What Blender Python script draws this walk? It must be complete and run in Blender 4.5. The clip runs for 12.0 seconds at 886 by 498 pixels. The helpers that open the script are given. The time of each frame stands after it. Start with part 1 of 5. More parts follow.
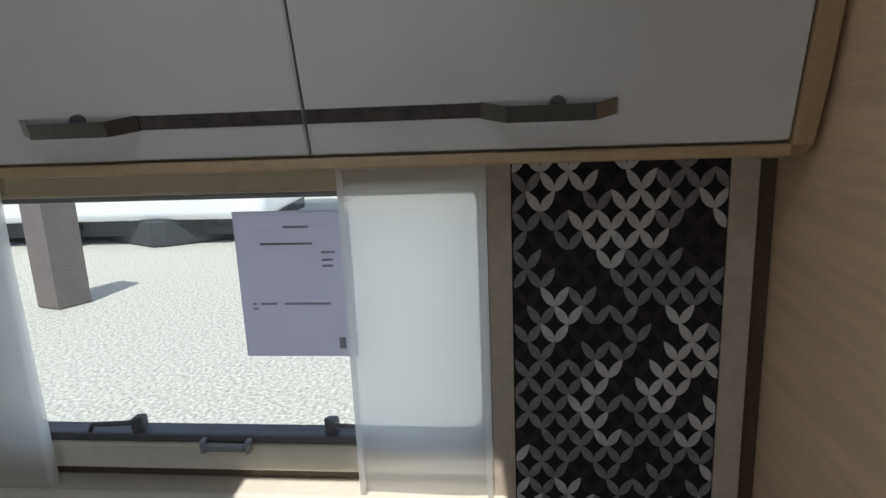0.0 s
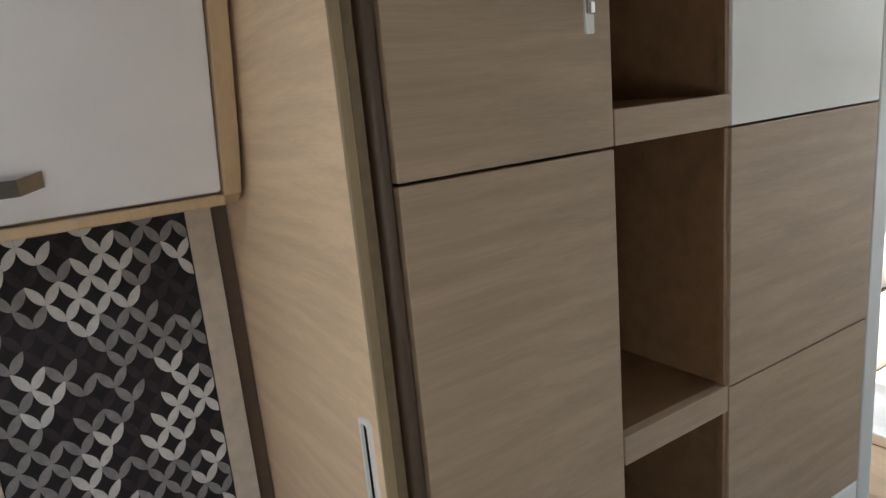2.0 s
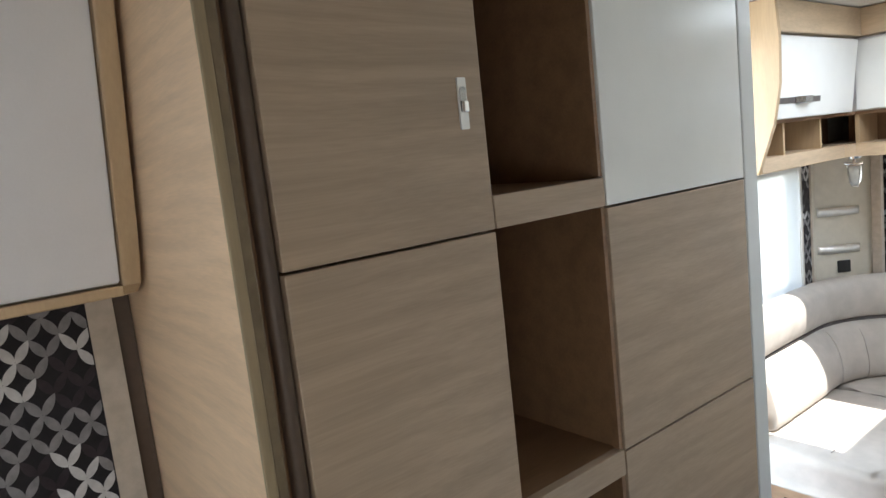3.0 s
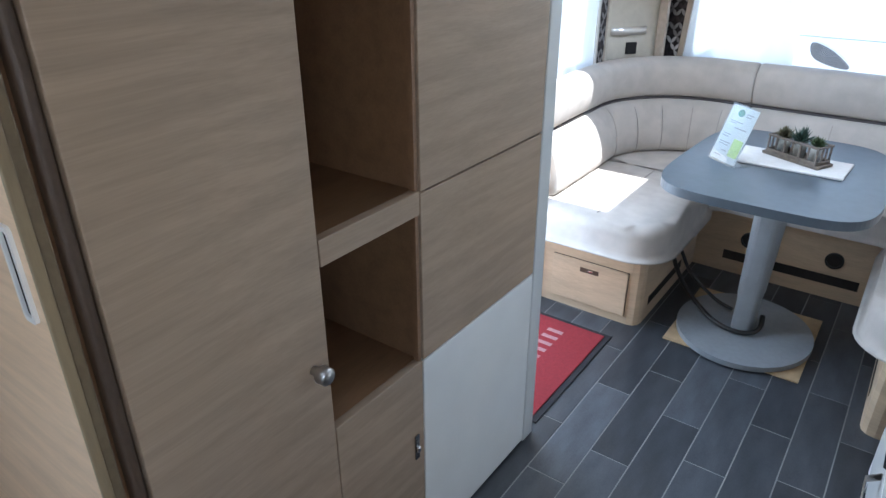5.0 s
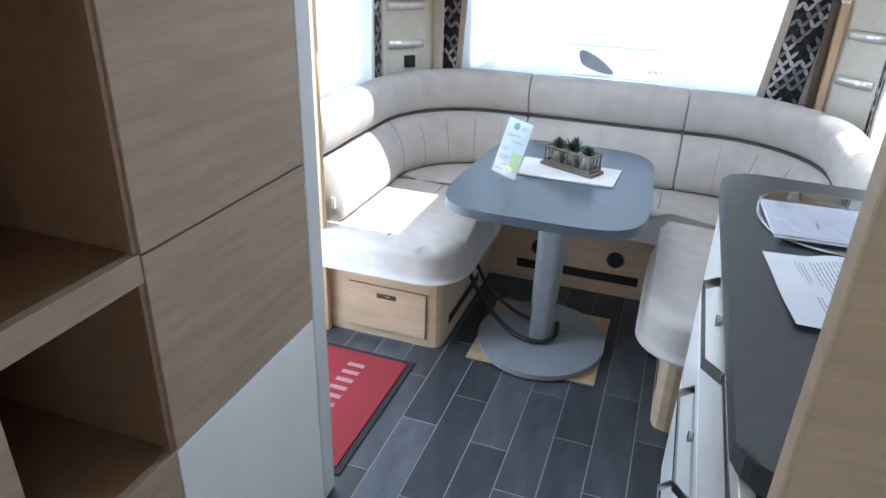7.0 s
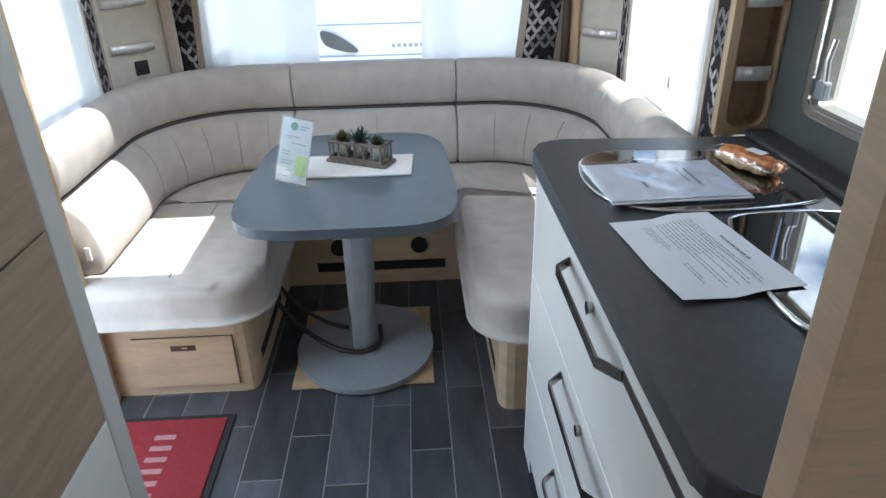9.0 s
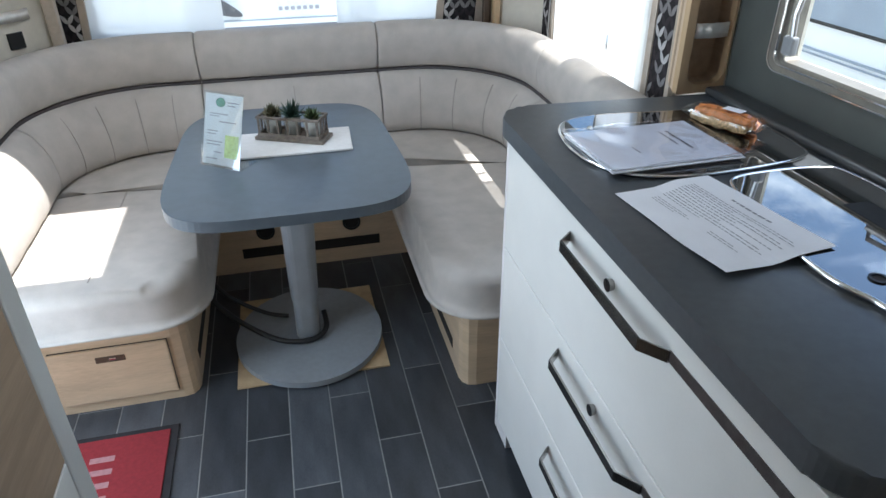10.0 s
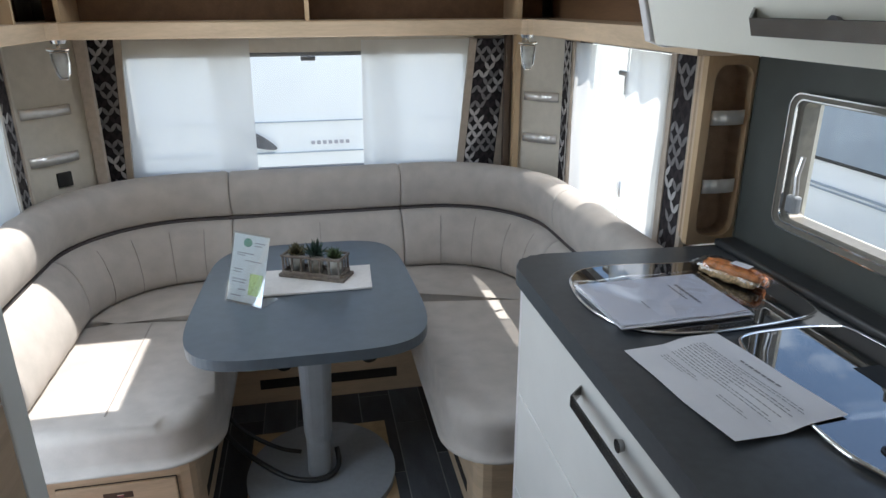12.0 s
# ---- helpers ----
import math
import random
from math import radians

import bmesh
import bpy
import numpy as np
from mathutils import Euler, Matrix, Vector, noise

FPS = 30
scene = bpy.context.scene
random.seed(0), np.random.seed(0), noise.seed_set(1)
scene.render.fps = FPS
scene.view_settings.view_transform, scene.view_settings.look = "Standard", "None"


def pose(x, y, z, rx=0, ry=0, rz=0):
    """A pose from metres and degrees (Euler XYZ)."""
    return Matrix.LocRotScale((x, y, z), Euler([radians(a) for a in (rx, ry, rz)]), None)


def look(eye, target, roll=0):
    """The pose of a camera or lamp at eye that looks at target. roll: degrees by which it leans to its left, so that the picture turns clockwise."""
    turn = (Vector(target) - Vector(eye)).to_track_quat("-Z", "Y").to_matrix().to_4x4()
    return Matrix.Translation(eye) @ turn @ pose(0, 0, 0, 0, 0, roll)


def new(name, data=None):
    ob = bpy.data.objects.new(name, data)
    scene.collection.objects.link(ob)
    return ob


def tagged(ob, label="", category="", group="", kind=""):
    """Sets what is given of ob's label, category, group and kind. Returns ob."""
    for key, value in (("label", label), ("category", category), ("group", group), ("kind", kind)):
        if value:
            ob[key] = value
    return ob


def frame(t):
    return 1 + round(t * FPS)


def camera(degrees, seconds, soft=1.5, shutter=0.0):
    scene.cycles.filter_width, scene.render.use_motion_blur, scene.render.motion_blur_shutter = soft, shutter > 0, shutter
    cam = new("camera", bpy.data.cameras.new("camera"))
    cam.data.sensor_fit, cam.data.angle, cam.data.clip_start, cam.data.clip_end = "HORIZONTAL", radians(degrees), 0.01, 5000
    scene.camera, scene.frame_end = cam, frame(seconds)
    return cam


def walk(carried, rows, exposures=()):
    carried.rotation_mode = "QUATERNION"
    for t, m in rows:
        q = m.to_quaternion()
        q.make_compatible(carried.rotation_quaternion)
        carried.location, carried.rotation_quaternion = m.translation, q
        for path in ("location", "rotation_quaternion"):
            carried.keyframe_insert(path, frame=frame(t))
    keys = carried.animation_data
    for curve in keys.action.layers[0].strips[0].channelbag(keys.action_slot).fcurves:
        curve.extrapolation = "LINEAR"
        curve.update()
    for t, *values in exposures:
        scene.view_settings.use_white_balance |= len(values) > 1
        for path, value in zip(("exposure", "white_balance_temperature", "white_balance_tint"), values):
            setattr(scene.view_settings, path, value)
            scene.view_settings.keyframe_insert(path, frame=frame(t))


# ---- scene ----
cam = camera(67.0, 12.0)

PATH = [
    (0, (0.242, 0.18, 1.532), (-1.69, -0.035, 1.063), -2.4),
    (0.5, (0.222, 0.257, 1.543), (-1.702, 0.45, 1.032), -3.2),
    (1, (0.243, 0.237, 1.539), (-1.56, 0.919, 1.008), -4.1),
    (1.5, (0.283, 0.243, 1.545), (-1.414, 1.163, 1.022), -5.0),
    (2, (0.342, 0.278, 1.566), (-1.304, 1.315, 1.103), -5.4),
    (2.5, (0.403, 0.298, 1.585), (-1.196, 1.457, 1.266), -5.8),
    (2.7, (0.423, 0.301, 1.585), (-1.161, 1.493, 1.317), -5.9),
    (4.3, (0.431, 0.334, 1.524), (-0.866, 1.722, 0.897), -3.0),
    (4.5, (0.424, 0.335, 1.509), (-0.797, 1.741, 0.781), -2.5),
    (5, (0.416, 0.33, 1.482), (-0.637, 1.775, 0.586), -0.2),
    (5.5, (0.4, 0.338, 1.455), (-0.542, 1.78, 0.438), 0.8),
    (6, (0.395, 0.388, 1.465), (-0.435, 1.919, 0.482), 2.0),
    (6.5, (0.41, 0.492, 1.48), (-0.304, 2.129, 0.579), 2.7),
    (7, (0.417, 0.551, 1.477), (-0.166, 2.256, 0.609), 1.9),
    (7.5, (0.344, 0.667, 1.459), (-0.053, 2.415, 0.573), 1.0),
    (7.7, (0.332, 0.699, 1.48), (0.011, 2.451, 0.571), 0.7),
    (9.3, (0.222, 0.797, 1.44), (0.398, 2.568, 0.527), -1.0),
    (9.5, (0.173, 0.838, 1.432), (0.419, 2.596, 0.512), -0.6),
    (10, (0.091, 0.889, 1.442), (0.487, 2.569, 0.432), -0.4),
    (10.5, (0.076, 0.894, 1.438), (0.628, 2.509, 0.396), 0.1),
    (11, (0.08, 0.901, 1.459), (0.618, 2.568, 0.493), -0.3),
    (11.5, (0.09, 0.895, 1.49), (0.508, 2.684, 0.7), -0.7),
    (12, (0.109, 0.88, 1.508), (0.473, 2.723, 0.822), -0.2),
]
EXPOSURES = [(0.0, 0.06, 6300, 10), (0.4, 0.2, 6300, 11), (0.7, 0.6, 6400, 11), (1.0, 0.98, 6500, 11), (1.5, 1.30, 6500, 11), (2.7, 1.51, 6400, 10), (4.3, 1.58, 5900, 11), (5.5, 1.58, 5500, 10), (6.5, 1.72, 5600, 10), (7.2, 1.58, 5700, 10), (7.7, 1.47, 5750, 10), (9.3, 1.12, 6000, 9), (10.5, 1.2, 6000, 9), (11.5, 1.03, 6100, 10), (12.0, 0.63, 6200, 11)]
walk(cam, [(t, look(eye, target, roll)) for t, eye, target, roll in PATH], EXPOSURES)

# ---- world and sun ----
SUN_WAY = Vector((-1.0, 0.19, -2.05)).normalized()
world = bpy.data.worlds.new("sky")
scene.world = world
world.use_nodes = True
wn = world.node_tree.nodes
sky = wn.new("ShaderNodeTexSky")
sky.sky_type = "NISHITA"
sky.sun_disc = False
sky.sun_elevation = math.asin(-SUN_WAY.z)
sky.sun_rotation = math.atan2(-SUN_WAY.x, -SUN_WAY.y)
wl_ = world.node_tree.links
# broken fair-weather cloud over the whole sky
wtc = wn.new("ShaderNodeTexCoord")
wmp = wn.new("ShaderNodeMapping")
wmp.inputs["Scale"].default_value = (1.0, 1.0, 2.2)
cloud = wn.new("ShaderNodeTexNoise")
cloud.inputs["Scale"].default_value = 3.2
cloud.inputs["Detail"].default_value = 8.0
cloud.inputs["Roughness"].default_value = 0.58
cramp = wn.new("ShaderNodeValToRGB")
cramp.color_ramp.elements[0].position, cramp.color_ramp.elements[1].position = 0.50, 0.68
cmix = wn.new("ShaderNodeMix")
cmix.data_type = "RGBA"
wl_.new(wtc.outputs["Generated"], wmp.inputs["Vector"])
wl_.new(wmp.outputs[0], cloud.inputs["Vector"])
wl_.new(cloud.outputs["Fac"], cramp.inputs["Fac"])
wl_.new(cramp.outputs["Color"], cmix.inputs["Factor"])
wl_.new(sky.outputs[0], cmix.inputs["A"])
cmix.inputs["B"].default_value = (13.0, 13.3, 13.8, 1.0)
wl_.new(cmix.outputs["Result"], wn["Background"].inputs[0])
wn["Background"].inputs[1].default_value = 0.15
sun_data = bpy.data.lights.new("sun", "SUN")
sun_data.energy = 5.0
sun_data.angle = radians(0.5)
sun_data.color = (1.0, 0.95, 0.87)
sun_ob = new("sun", sun_data)
sun_ob.matrix_world = look((0, 0, 20), Vector((0, 0, 20)) + SUN_WAY)


def opening_lamp(name, at, towards, wide, high, watts, color=(0.86, 0.94, 1.0)):
    """The sky's light through an opening of that size."""
    d = bpy.data.lights.new(name, "AREA")
    d.shape = "RECTANGLE"
    d.size, d.size_y, d.energy, d.color = wide, high, watts, color
    ob = new(name, d)
    ob.matrix_world = look(at, towards)
    return ob


opening_lamp("entrance_daylight", (-0.93, 2.185, 1.10), (0.5, 2.185, 0.85), 0.60, 1.5, 6.3, (0.76, 0.89, 1.0))
# fill lamp in an added, unseen window, tilted down to brighten the bedroom
opening_lamp("bedroom_fill", (1.20, -0.55, 1.18), (0.0, -0.55, 0.55), 1.5, 0.52, 2.7, (1.0, 0.97, 0.95))
opening_lamp("hatch_daylight", (-0.01, 2.70, 2.02), (-0.01, 2.701, 0.0), 0.58, 0.42, 3.4)
opening_lamp("rear_hatch_daylight", (-0.17, -0.20, 2.02), (-0.17, -0.201, 0.0), 0.24, 0.48, 0.7)


# ---- materials ----
def material(name, color, rough=0.5, metal=0.0, grain=None, bump=0.0, vary=0.12, scale=60.0, spec=0.5, fine=400.0):
    """A surface with variation at two scales and fine relief. grain: stretch per axis."""
    m = bpy.data.materials.new(name)
    m.use_nodes = True
    n, l = m.node_tree.nodes, m.node_tree.links
    p = n["Principled BSDF"]
    p.inputs["Roughness"].default_value = rough
    p.inputs["Metallic"].default_value = metal
    p.inputs["Specular IOR Level"].default_value = spec
    tc = n.new("ShaderNodeTexCoord")
    mp = n.new("ShaderNodeMapping")
    l.new(tc.outputs["Object"], mp.inputs["Vector"])
    if grain:
        mp.inputs["Scale"].default_value = grain
    a = n.new("ShaderNodeTexNoise")
    a.inputs["Scale"].default_value = scale
    a.inputs["Detail"].default_value = 6.0
    b = n.new("ShaderNodeTexNoise")
    b.inputs["Scale"].default_value = fine
    b.inputs["Detail"].default_value = 3.0
    l.new(mp.outputs[0], a.inputs["Vector"])
    l.new(mp.outputs[0], b.inputs["Vector"])
    mix = n.new("ShaderNodeMix")
    mix.data_type = "RGBA"
    dark = [c * (1 - vary) for c in color]
    light = [min(1.0, c * (1 + vary)) for c in color]
    mix.inputs[6].default_value = (*dark, 1)
    mix.inputs[7].default_value = (*light, 1)
    add = n.new("ShaderNodeMath")
    add.operation = "MULTIPLY_ADD"
    l.new(b.outputs["Fac"], add.inputs[0])
    add.inputs[1].default_value = 0.4
    sub = n.new("ShaderNodeMath")
    sub.operation = "SUBTRACT"
    sub.inputs[1].default_value = 0.2
    l.new(a.outputs["Fac"], sub.inputs[0])
    l.new(sub.outputs[0], add.inputs[2])
    rng = n.new("ShaderNodeMapRange")
    rng.inputs["From Min"].default_value = 0.3
    rng.inputs["From Max"].default_value = 0.7
    l.new(add.outputs[0], rng.inputs["Value"])
    l.new(rng.outputs[0], mix.inputs[0])
    l.new(mix.outputs[2], p.inputs["Base Color"])
    if bump:
        bp = n.new("ShaderNodeBump")
        bp.inputs["Strength"].default_value = bump
        bp.inputs["Distance"].default_value = 0.002
        l.new(b.outputs["Fac"], bp.inputs["Height"])
        l.new(bp.outputs[0], p.inputs["Normal"])
    return m


def wood(name, color, grain, rough=0.45, vary=0.16, drift=0.0):
    """Laminate oak: long streaks, broad bands that wander, and pores."""
    m = material(name, color, rough, grain=grain, vary=vary, scale=5.0, fine=40.0, bump=0.05)
    n, l = m.node_tree.nodes, m.node_tree.links
    mp = [x for x in n if x.type == "MAPPING"][0]
    mp.inputs["Rotation"].default_value = (drift, 0.0, 0.0)
    warp = n.new("ShaderNodeTexNoise")
    warp.inputs["Scale"].default_value = 0.9
    tc = [x for x in n if x.type == "TEX_COORD"][0]
    l.new(tc.outputs["Object"], warp.inputs["Vector"])
    va = n.new("ShaderNodeVectorMath")
    va.operation = "SCALE"
    va.inputs["Scale"].default_value = 0.9
    l.new(warp.outputs["Color"], va.inputs[0])
    vb = n.new("ShaderNodeVectorMath")
    vb.operation = "ADD"
    l.new(mp.outputs[0], vb.inputs[0])
    l.new(va.outputs[0], vb.inputs[1])
    for t in [x for x in n if x.type == "TEX_NOISE" and x != warp]:
        l.new(vb.outputs[0], t.inputs["Vector"])
    return m


def random_tint(m, amount):
    """Lets each piece differ a little in value, by the object's own random number."""
    n, l = m.node_tree.nodes, m.node_tree.links
    p = n["Principled BSDF"]
    src = p.inputs["Base Color"].links[0].from_socket
    oi = n.new("ShaderNodeObjectInfo")
    mr = n.new("ShaderNodeMapRange")
    mr.inputs["To Min"].default_value = 1 - amount
    mr.inputs["To Max"].default_value = 1 + amount
    l.new(oi.outputs["Random"], mr.inputs["Value"])
    hsv = n.new("ShaderNodeHueSaturation")
    l.new(src, hsv.inputs["Color"])
    l.new(mr.outputs[0], hsv.inputs["Value"])
    l.new(hsv.outputs[0], p.inputs["Base Color"])
    return m


OAK_FRONT = wood("oak_front", (0.360, 0.263, 0.182), (9.0, 0.6, 9.0), vary=0.13)
OAK_PANEL = wood("oak_panel", (0.78, 0.565, 0.375), (0.55, 9.0, 9.0), vary=0.10)
OAK_EDGE = wood("oak_edge", (0.48, 0.34, 0.20), (5.0, 5.0, 0.5), vary=0.08)
OAK_BASE = wood("oak_base", (0.56, 0.42, 0.28), (0.6, 0.6, 5.0), vary=0.12)
# oak for the insides, its colour darkened for the shade in the recesses
OAK_SHADED = wood("oak_inside_shaded", (0.225, 0.125, 0.064), (5.0, 0.5, 5.0), vary=0.14)
# brown of profile and grip, and of strips that paint shade in gaps
BROWN = material("brown_trim_and_shade", (0.085, 0.055, 0.036), 0.5, vary=0.1)
WHITE_LAM = material("white_laminate", (0.72, 0.692, 0.685), 0.32, vary=0.03, scale=8, fine=300, bump=0.02)
WHITE_GLOSS = material("white_gloss", (0.80, 0.79, 0.755), 0.22, vary=0.025, scale=8, fine=300)
CREAM_GLOSS = material("cream_gloss", (0.80, 0.782, 0.69), 0.22, vary=0.025, scale=8, fine=300)
GREY_STRIP = material("white_post", (0.62, 0.62, 0.60), 0.35, vary=0.03, scale=10)
WALL = material("wall_board", (0.63, 0.59, 0.51), 0.6, vary=0.05, scale=30, bump=0.05)
CASSETTE = material("tan_cassette", (0.50, 0.42, 0.30), 0.55, vary=0.06, scale=30)
CEIL = material("ceiling_board", (0.76, 0.75, 0.71), 0.6, vary=0.03, scale=20)
BEIGE = material("beige_fabric", (0.47, 0.40, 0.33), 0.85, vary=0.1, scale=40, fine=900, bump=0.2)
DARK_FABRIC = material("dark_fabric", (0.012, 0.0095, 0.0115), 0.9, vary=0.25, scale=50, fine=1200, bump=0.2)
SUEDE = material("suede", (0.465, 0.43, 0.395), 0.9, vary=0.085, scale=14, fine=500, bump=0.12, spec=0.25)
PIPING = material("dark_piping", (0.07, 0.06, 0.06), 0.8, vary=0.15)
TABLE_TOP = material("slate_laminate", (0.090, 0.110, 0.132), 0.36, vary=0.08, scale=30, fine=500, bump=0.03)
WORKTOP = material("worktop_laminate", (0.070, 0.077, 0.084), 0.34, vary=0.1, scale=60, fine=600, bump=0.05)
SPLASH = material("dark_grey_board", (0.080, 0.087, 0.080), 0.5, vary=0.06, scale=20)
SCUFFED = material("scuffed_grey_lacquer", (0.245, 0.262, 0.278), 0.36, vary=0.12, scale=5, fine=60, bump=0.02)
GREY_METAL = material("grey_lacquer", (0.25, 0.265, 0.28), 0.42, vary=0.1, scale=12, fine=400)
CHROME = material("chrome", (0.80, 0.80, 0.80), 0.12, 1.0, vary=0.03)
BRUSHED = material("brushed_metal", (0.55, 0.54, 0.53), 0.3, 1.0, vary=0.06)
DARK_METAL = material("dark_metal", (0.30, 0.29, 0.28), 0.22, 1.0, vary=0.1)
RAIL = material("dark_anodised_rail", (0.06, 0.062, 0.065), 0.28, 0.3, vary=0.1)
STRIP_DARK = material("dark_inlay", (0.10, 0.085, 0.08), 0.3, 0.4, vary=0.3, scale=40)
BLACK_GLASS = material("black_glass", (0.008, 0.008, 0.009), 0.03, vary=0.1, spec=1.0)
BLACK = material("black_plastic", (0.012, 0.012, 0.012), 0.45, vary=0.1)
DEEP_BLACK = material("deep_black", (0.006, 0.006, 0.006), 0.9, vary=0.1, spec=0.0)
VOID = material("dark_gap", (0.02, 0.016, 0.014), 0.8, vary=0.1)
PLANK = random_tint(material("slate_plank", (0.056, 0.061, 0.070), 0.32, grain=(3.0, 0.8, 1), vary=0.3, scale=7, fine=120, bump=0.12), 0.42)
GROUT = material("grout", (0.24, 0.24, 0.235), 0.7, vary=0.1)
OLIVE = material("olive_edging", (0.27, 0.20, 0.115), 0.5, vary=0.12, grain=(1, 1, 0.1), scale=60)
# darker copy of the olive for the shaded part of the edge
OLIVE_SHADED = material("shaded_olive_edging", (0.16, 0.115, 0.065), 0.5, vary=0.12)
RUG_RED = material("rug_red", (0.225, 0.018, 0.024), 0.95, vary=0.12, scale=90, fine=900, bump=0.4)
RUG_EDGE = material("rug_border", (0.02, 0.018, 0.02), 0.9, vary=0.2)
RUG_PRINT = material("rug_print", (0.36, 0.18, 0.185), 0.9, vary=0.15, scale=90, fine=900)
CARDBOARD = material("cardboard", (0.46, 0.33, 0.19), 0.9, vary=0.12, scale=30, fine=300)
PAPER = material("paper", (0.80, 0.80, 0.83), 0.7, vary=0.03, scale=15)
INK = material("ink", (0.28, 0.28, 0.30), 0.7, vary=0.1)
INK_PALE = material("pale_ink", (0.36, 0.36, 0.40), 0.7, vary=0.1)
CLOTH = material("white_cloth", (0.68, 0.66, 0.64), 0.9, vary=0.05, fine=900, bump=0.15)
GREEN_DARK = material("logo_green", (0.08, 0.22, 0.16), 0.6, vary=0.15)
GREEN_PALE = material("picture_green", (0.42, 0.52, 0.22), 0.6, vary=0.3, scale=120)
TRAY_WOOD = material("grey_washed_wood", (0.17, 0.14, 0.115), 0.8, grain=(1, 4, 4), vary=0.3, scale=40, bump=0.2)
LEAF = material("succulent_leaf", (0.085, 0.12, 0.055), 0.5, vary=0.35, scale=50)
LEAF_BROWN = material("brownish_succulent", (0.11, 0.10, 0.055), 0.55, vary=0.45, scale=70)
LEAF_BLUE = material("aloe_leaf", (0.032, 0.062, 0.045), 0.5, vary=0.3, scale=50)
JAR = material("frosted_jar", (0.44, 0.44, 0.41), 0.22, vary=0.25, scale=35)
POT = material("pale_pot", (0.36, 0.35, 0.32), 0.35, vary=0.1)
SNACK = material("baked_orange", (0.66, 0.24, 0.07), 0.45, vary=0.3, scale=90, fine=700, bump=0.3)
SEED = material("sesame", (0.60, 0.42, 0.22), 0.6, vary=0.5, scale=250, fine=800, bump=0.5)
GRAVEL = material("gravel", (0.44, 0.425, 0.38), 0.95, vary=0.42, scale=34, fine=95, bump=0.22)
CAR_WHITE = material("caravan_white", (0.88, 0.89, 0.90), 0.3, vary=0.02, scale=3)
CAR_LAMP = material("tinted_lamp", (0.10, 0.10, 0.11), 0.25, vary=0.1)
CAR_GREY = material("caravan_grey", (0.30, 0.35, 0.41), 0.3, vary=0.1, scale=3)
PILLAR = material("pillar_render", (0.15, 0.128, 0.12), 0.9, vary=0.12, scale=6, fine=90, bump=0.2)
UNDERSIDE = material("dark_underside", (0.05, 0.055, 0.06), 0.8, vary=0.2, scale=3)
LATCH = material("dark_grey_plastic", (0.10, 0.10, 0.11), 0.45, vary=0.08)
FRAME_TAN = material("tan_metal", (0.22, 0.205, 0.175), 0.42, 0.35, vary=0.1)
RUBBER = material("rubber", (0.03, 0.03, 0.03), 0.7, vary=0.1)


PRINT_LIGHT = material("leaf_print_light", (0.50, 0.485, 0.48), 0.75, vary=0.14, scale=60, fine=1200)
PRINT_MID = material("leaf_print_grey", (0.20, 0.19, 0.193), 0.8, vary=0.2, scale=60, fine=1200)
PRINT_DARK = material("leaf_print_dark", (0.026, 0.019, 0.022), 0.85, vary=0.3, scale=60, fine=1200)


def sheer(name, color, through_share):
    """Thin woven curtain: diffuse, translucent and partly open."""
    m = bpy.data.materials.new(name)
    m.use_nodes = True
    n, l = m.node_tree.nodes, m.node_tree.links
    n.remove(n["Principled BSDF"])
    d = n.new("ShaderNodeBsdfDiffuse")
    t = n.new("ShaderNodeBsdfTranslucent")
    o = n.new("ShaderNodeBsdfTransparent")
    w = n.new("ShaderNodeTexNoise")
    w.inputs["Scale"].default_value = 30
    ramp = n.new("ShaderNodeMapRange")
    ramp.inputs["To Min"].default_value = 0.92
    l.new(w.outputs["Fac"], ramp.inputs["Value"])
    for s in (d, t):
        s.inputs["Color"].default_value = (*color, 1)
    a = n.new("ShaderNodeMixShader")
    a.inputs[0].default_value = 0.74
    l.new(d.outputs[0], a.inputs[1])
    l.new(t.outputs[0], a.inputs[2])
    b = n.new("ShaderNodeMixShader")
    b.inputs[0].default_value = through_share
    l.new(a.outputs[0], b.inputs[1])
    l.new(o.outputs[0], b.inputs[2])
    l.new(b.outputs[0], n["Material Output"].inputs["Surface"])
    return m


SHEER = sheer("sheer_white", (0.96, 0.96, 0.95), 0.28)
PAPER_BACK = sheer("sheet_in_film", (0.74, 0.72, 0.785), 0.0)
SHEET = sheer("thin_card", (0.92, 0.94, 0.95), 0.0)


def clear(name, tint, gloss=0.04):
    m = bpy.data.materials.new(name)
    m.use_nodes = True
    n, l = m.node_tree.nodes, m.node_tree.links
    n.remove(n["Principled BSDF"])
    o = n.new("ShaderNodeBsdfTransparent")
    o.inputs["Color"].default_value = (*tint, 1)
    g = n.new("ShaderNodeBsdfGlossy")
    g.inputs["Roughness"].default_value = 0.03
    f = n.new("ShaderNodeLayerWeight")
    f.inputs["Blend"].default_value = 0.5
    pw = n.new("ShaderNodeMath")
    pw.operation = "POWER"
    pw.inputs[1].default_value = 5.0
    l.new(f.outputs["Facing"], pw.inputs[0])
    ma = n.new("ShaderNodeMath")
    ma.operation = "MULTIPLY_ADD"
    ma.inputs[1].default_value = 0.6
    ma.inputs[2].default_value = gloss
    l.new(pw.outputs[0], ma.inputs[0])
    b = n.new("ShaderNodeMixShader")
    l.new(ma.outputs[0], b.inputs[0])
    l.new(o.outputs[0], b.inputs[1])
    l.new(g.outputs[0], b.inputs[2])
    l.new(b.outputs[0], n["Material Output"].inputs["Surface"])
    return m


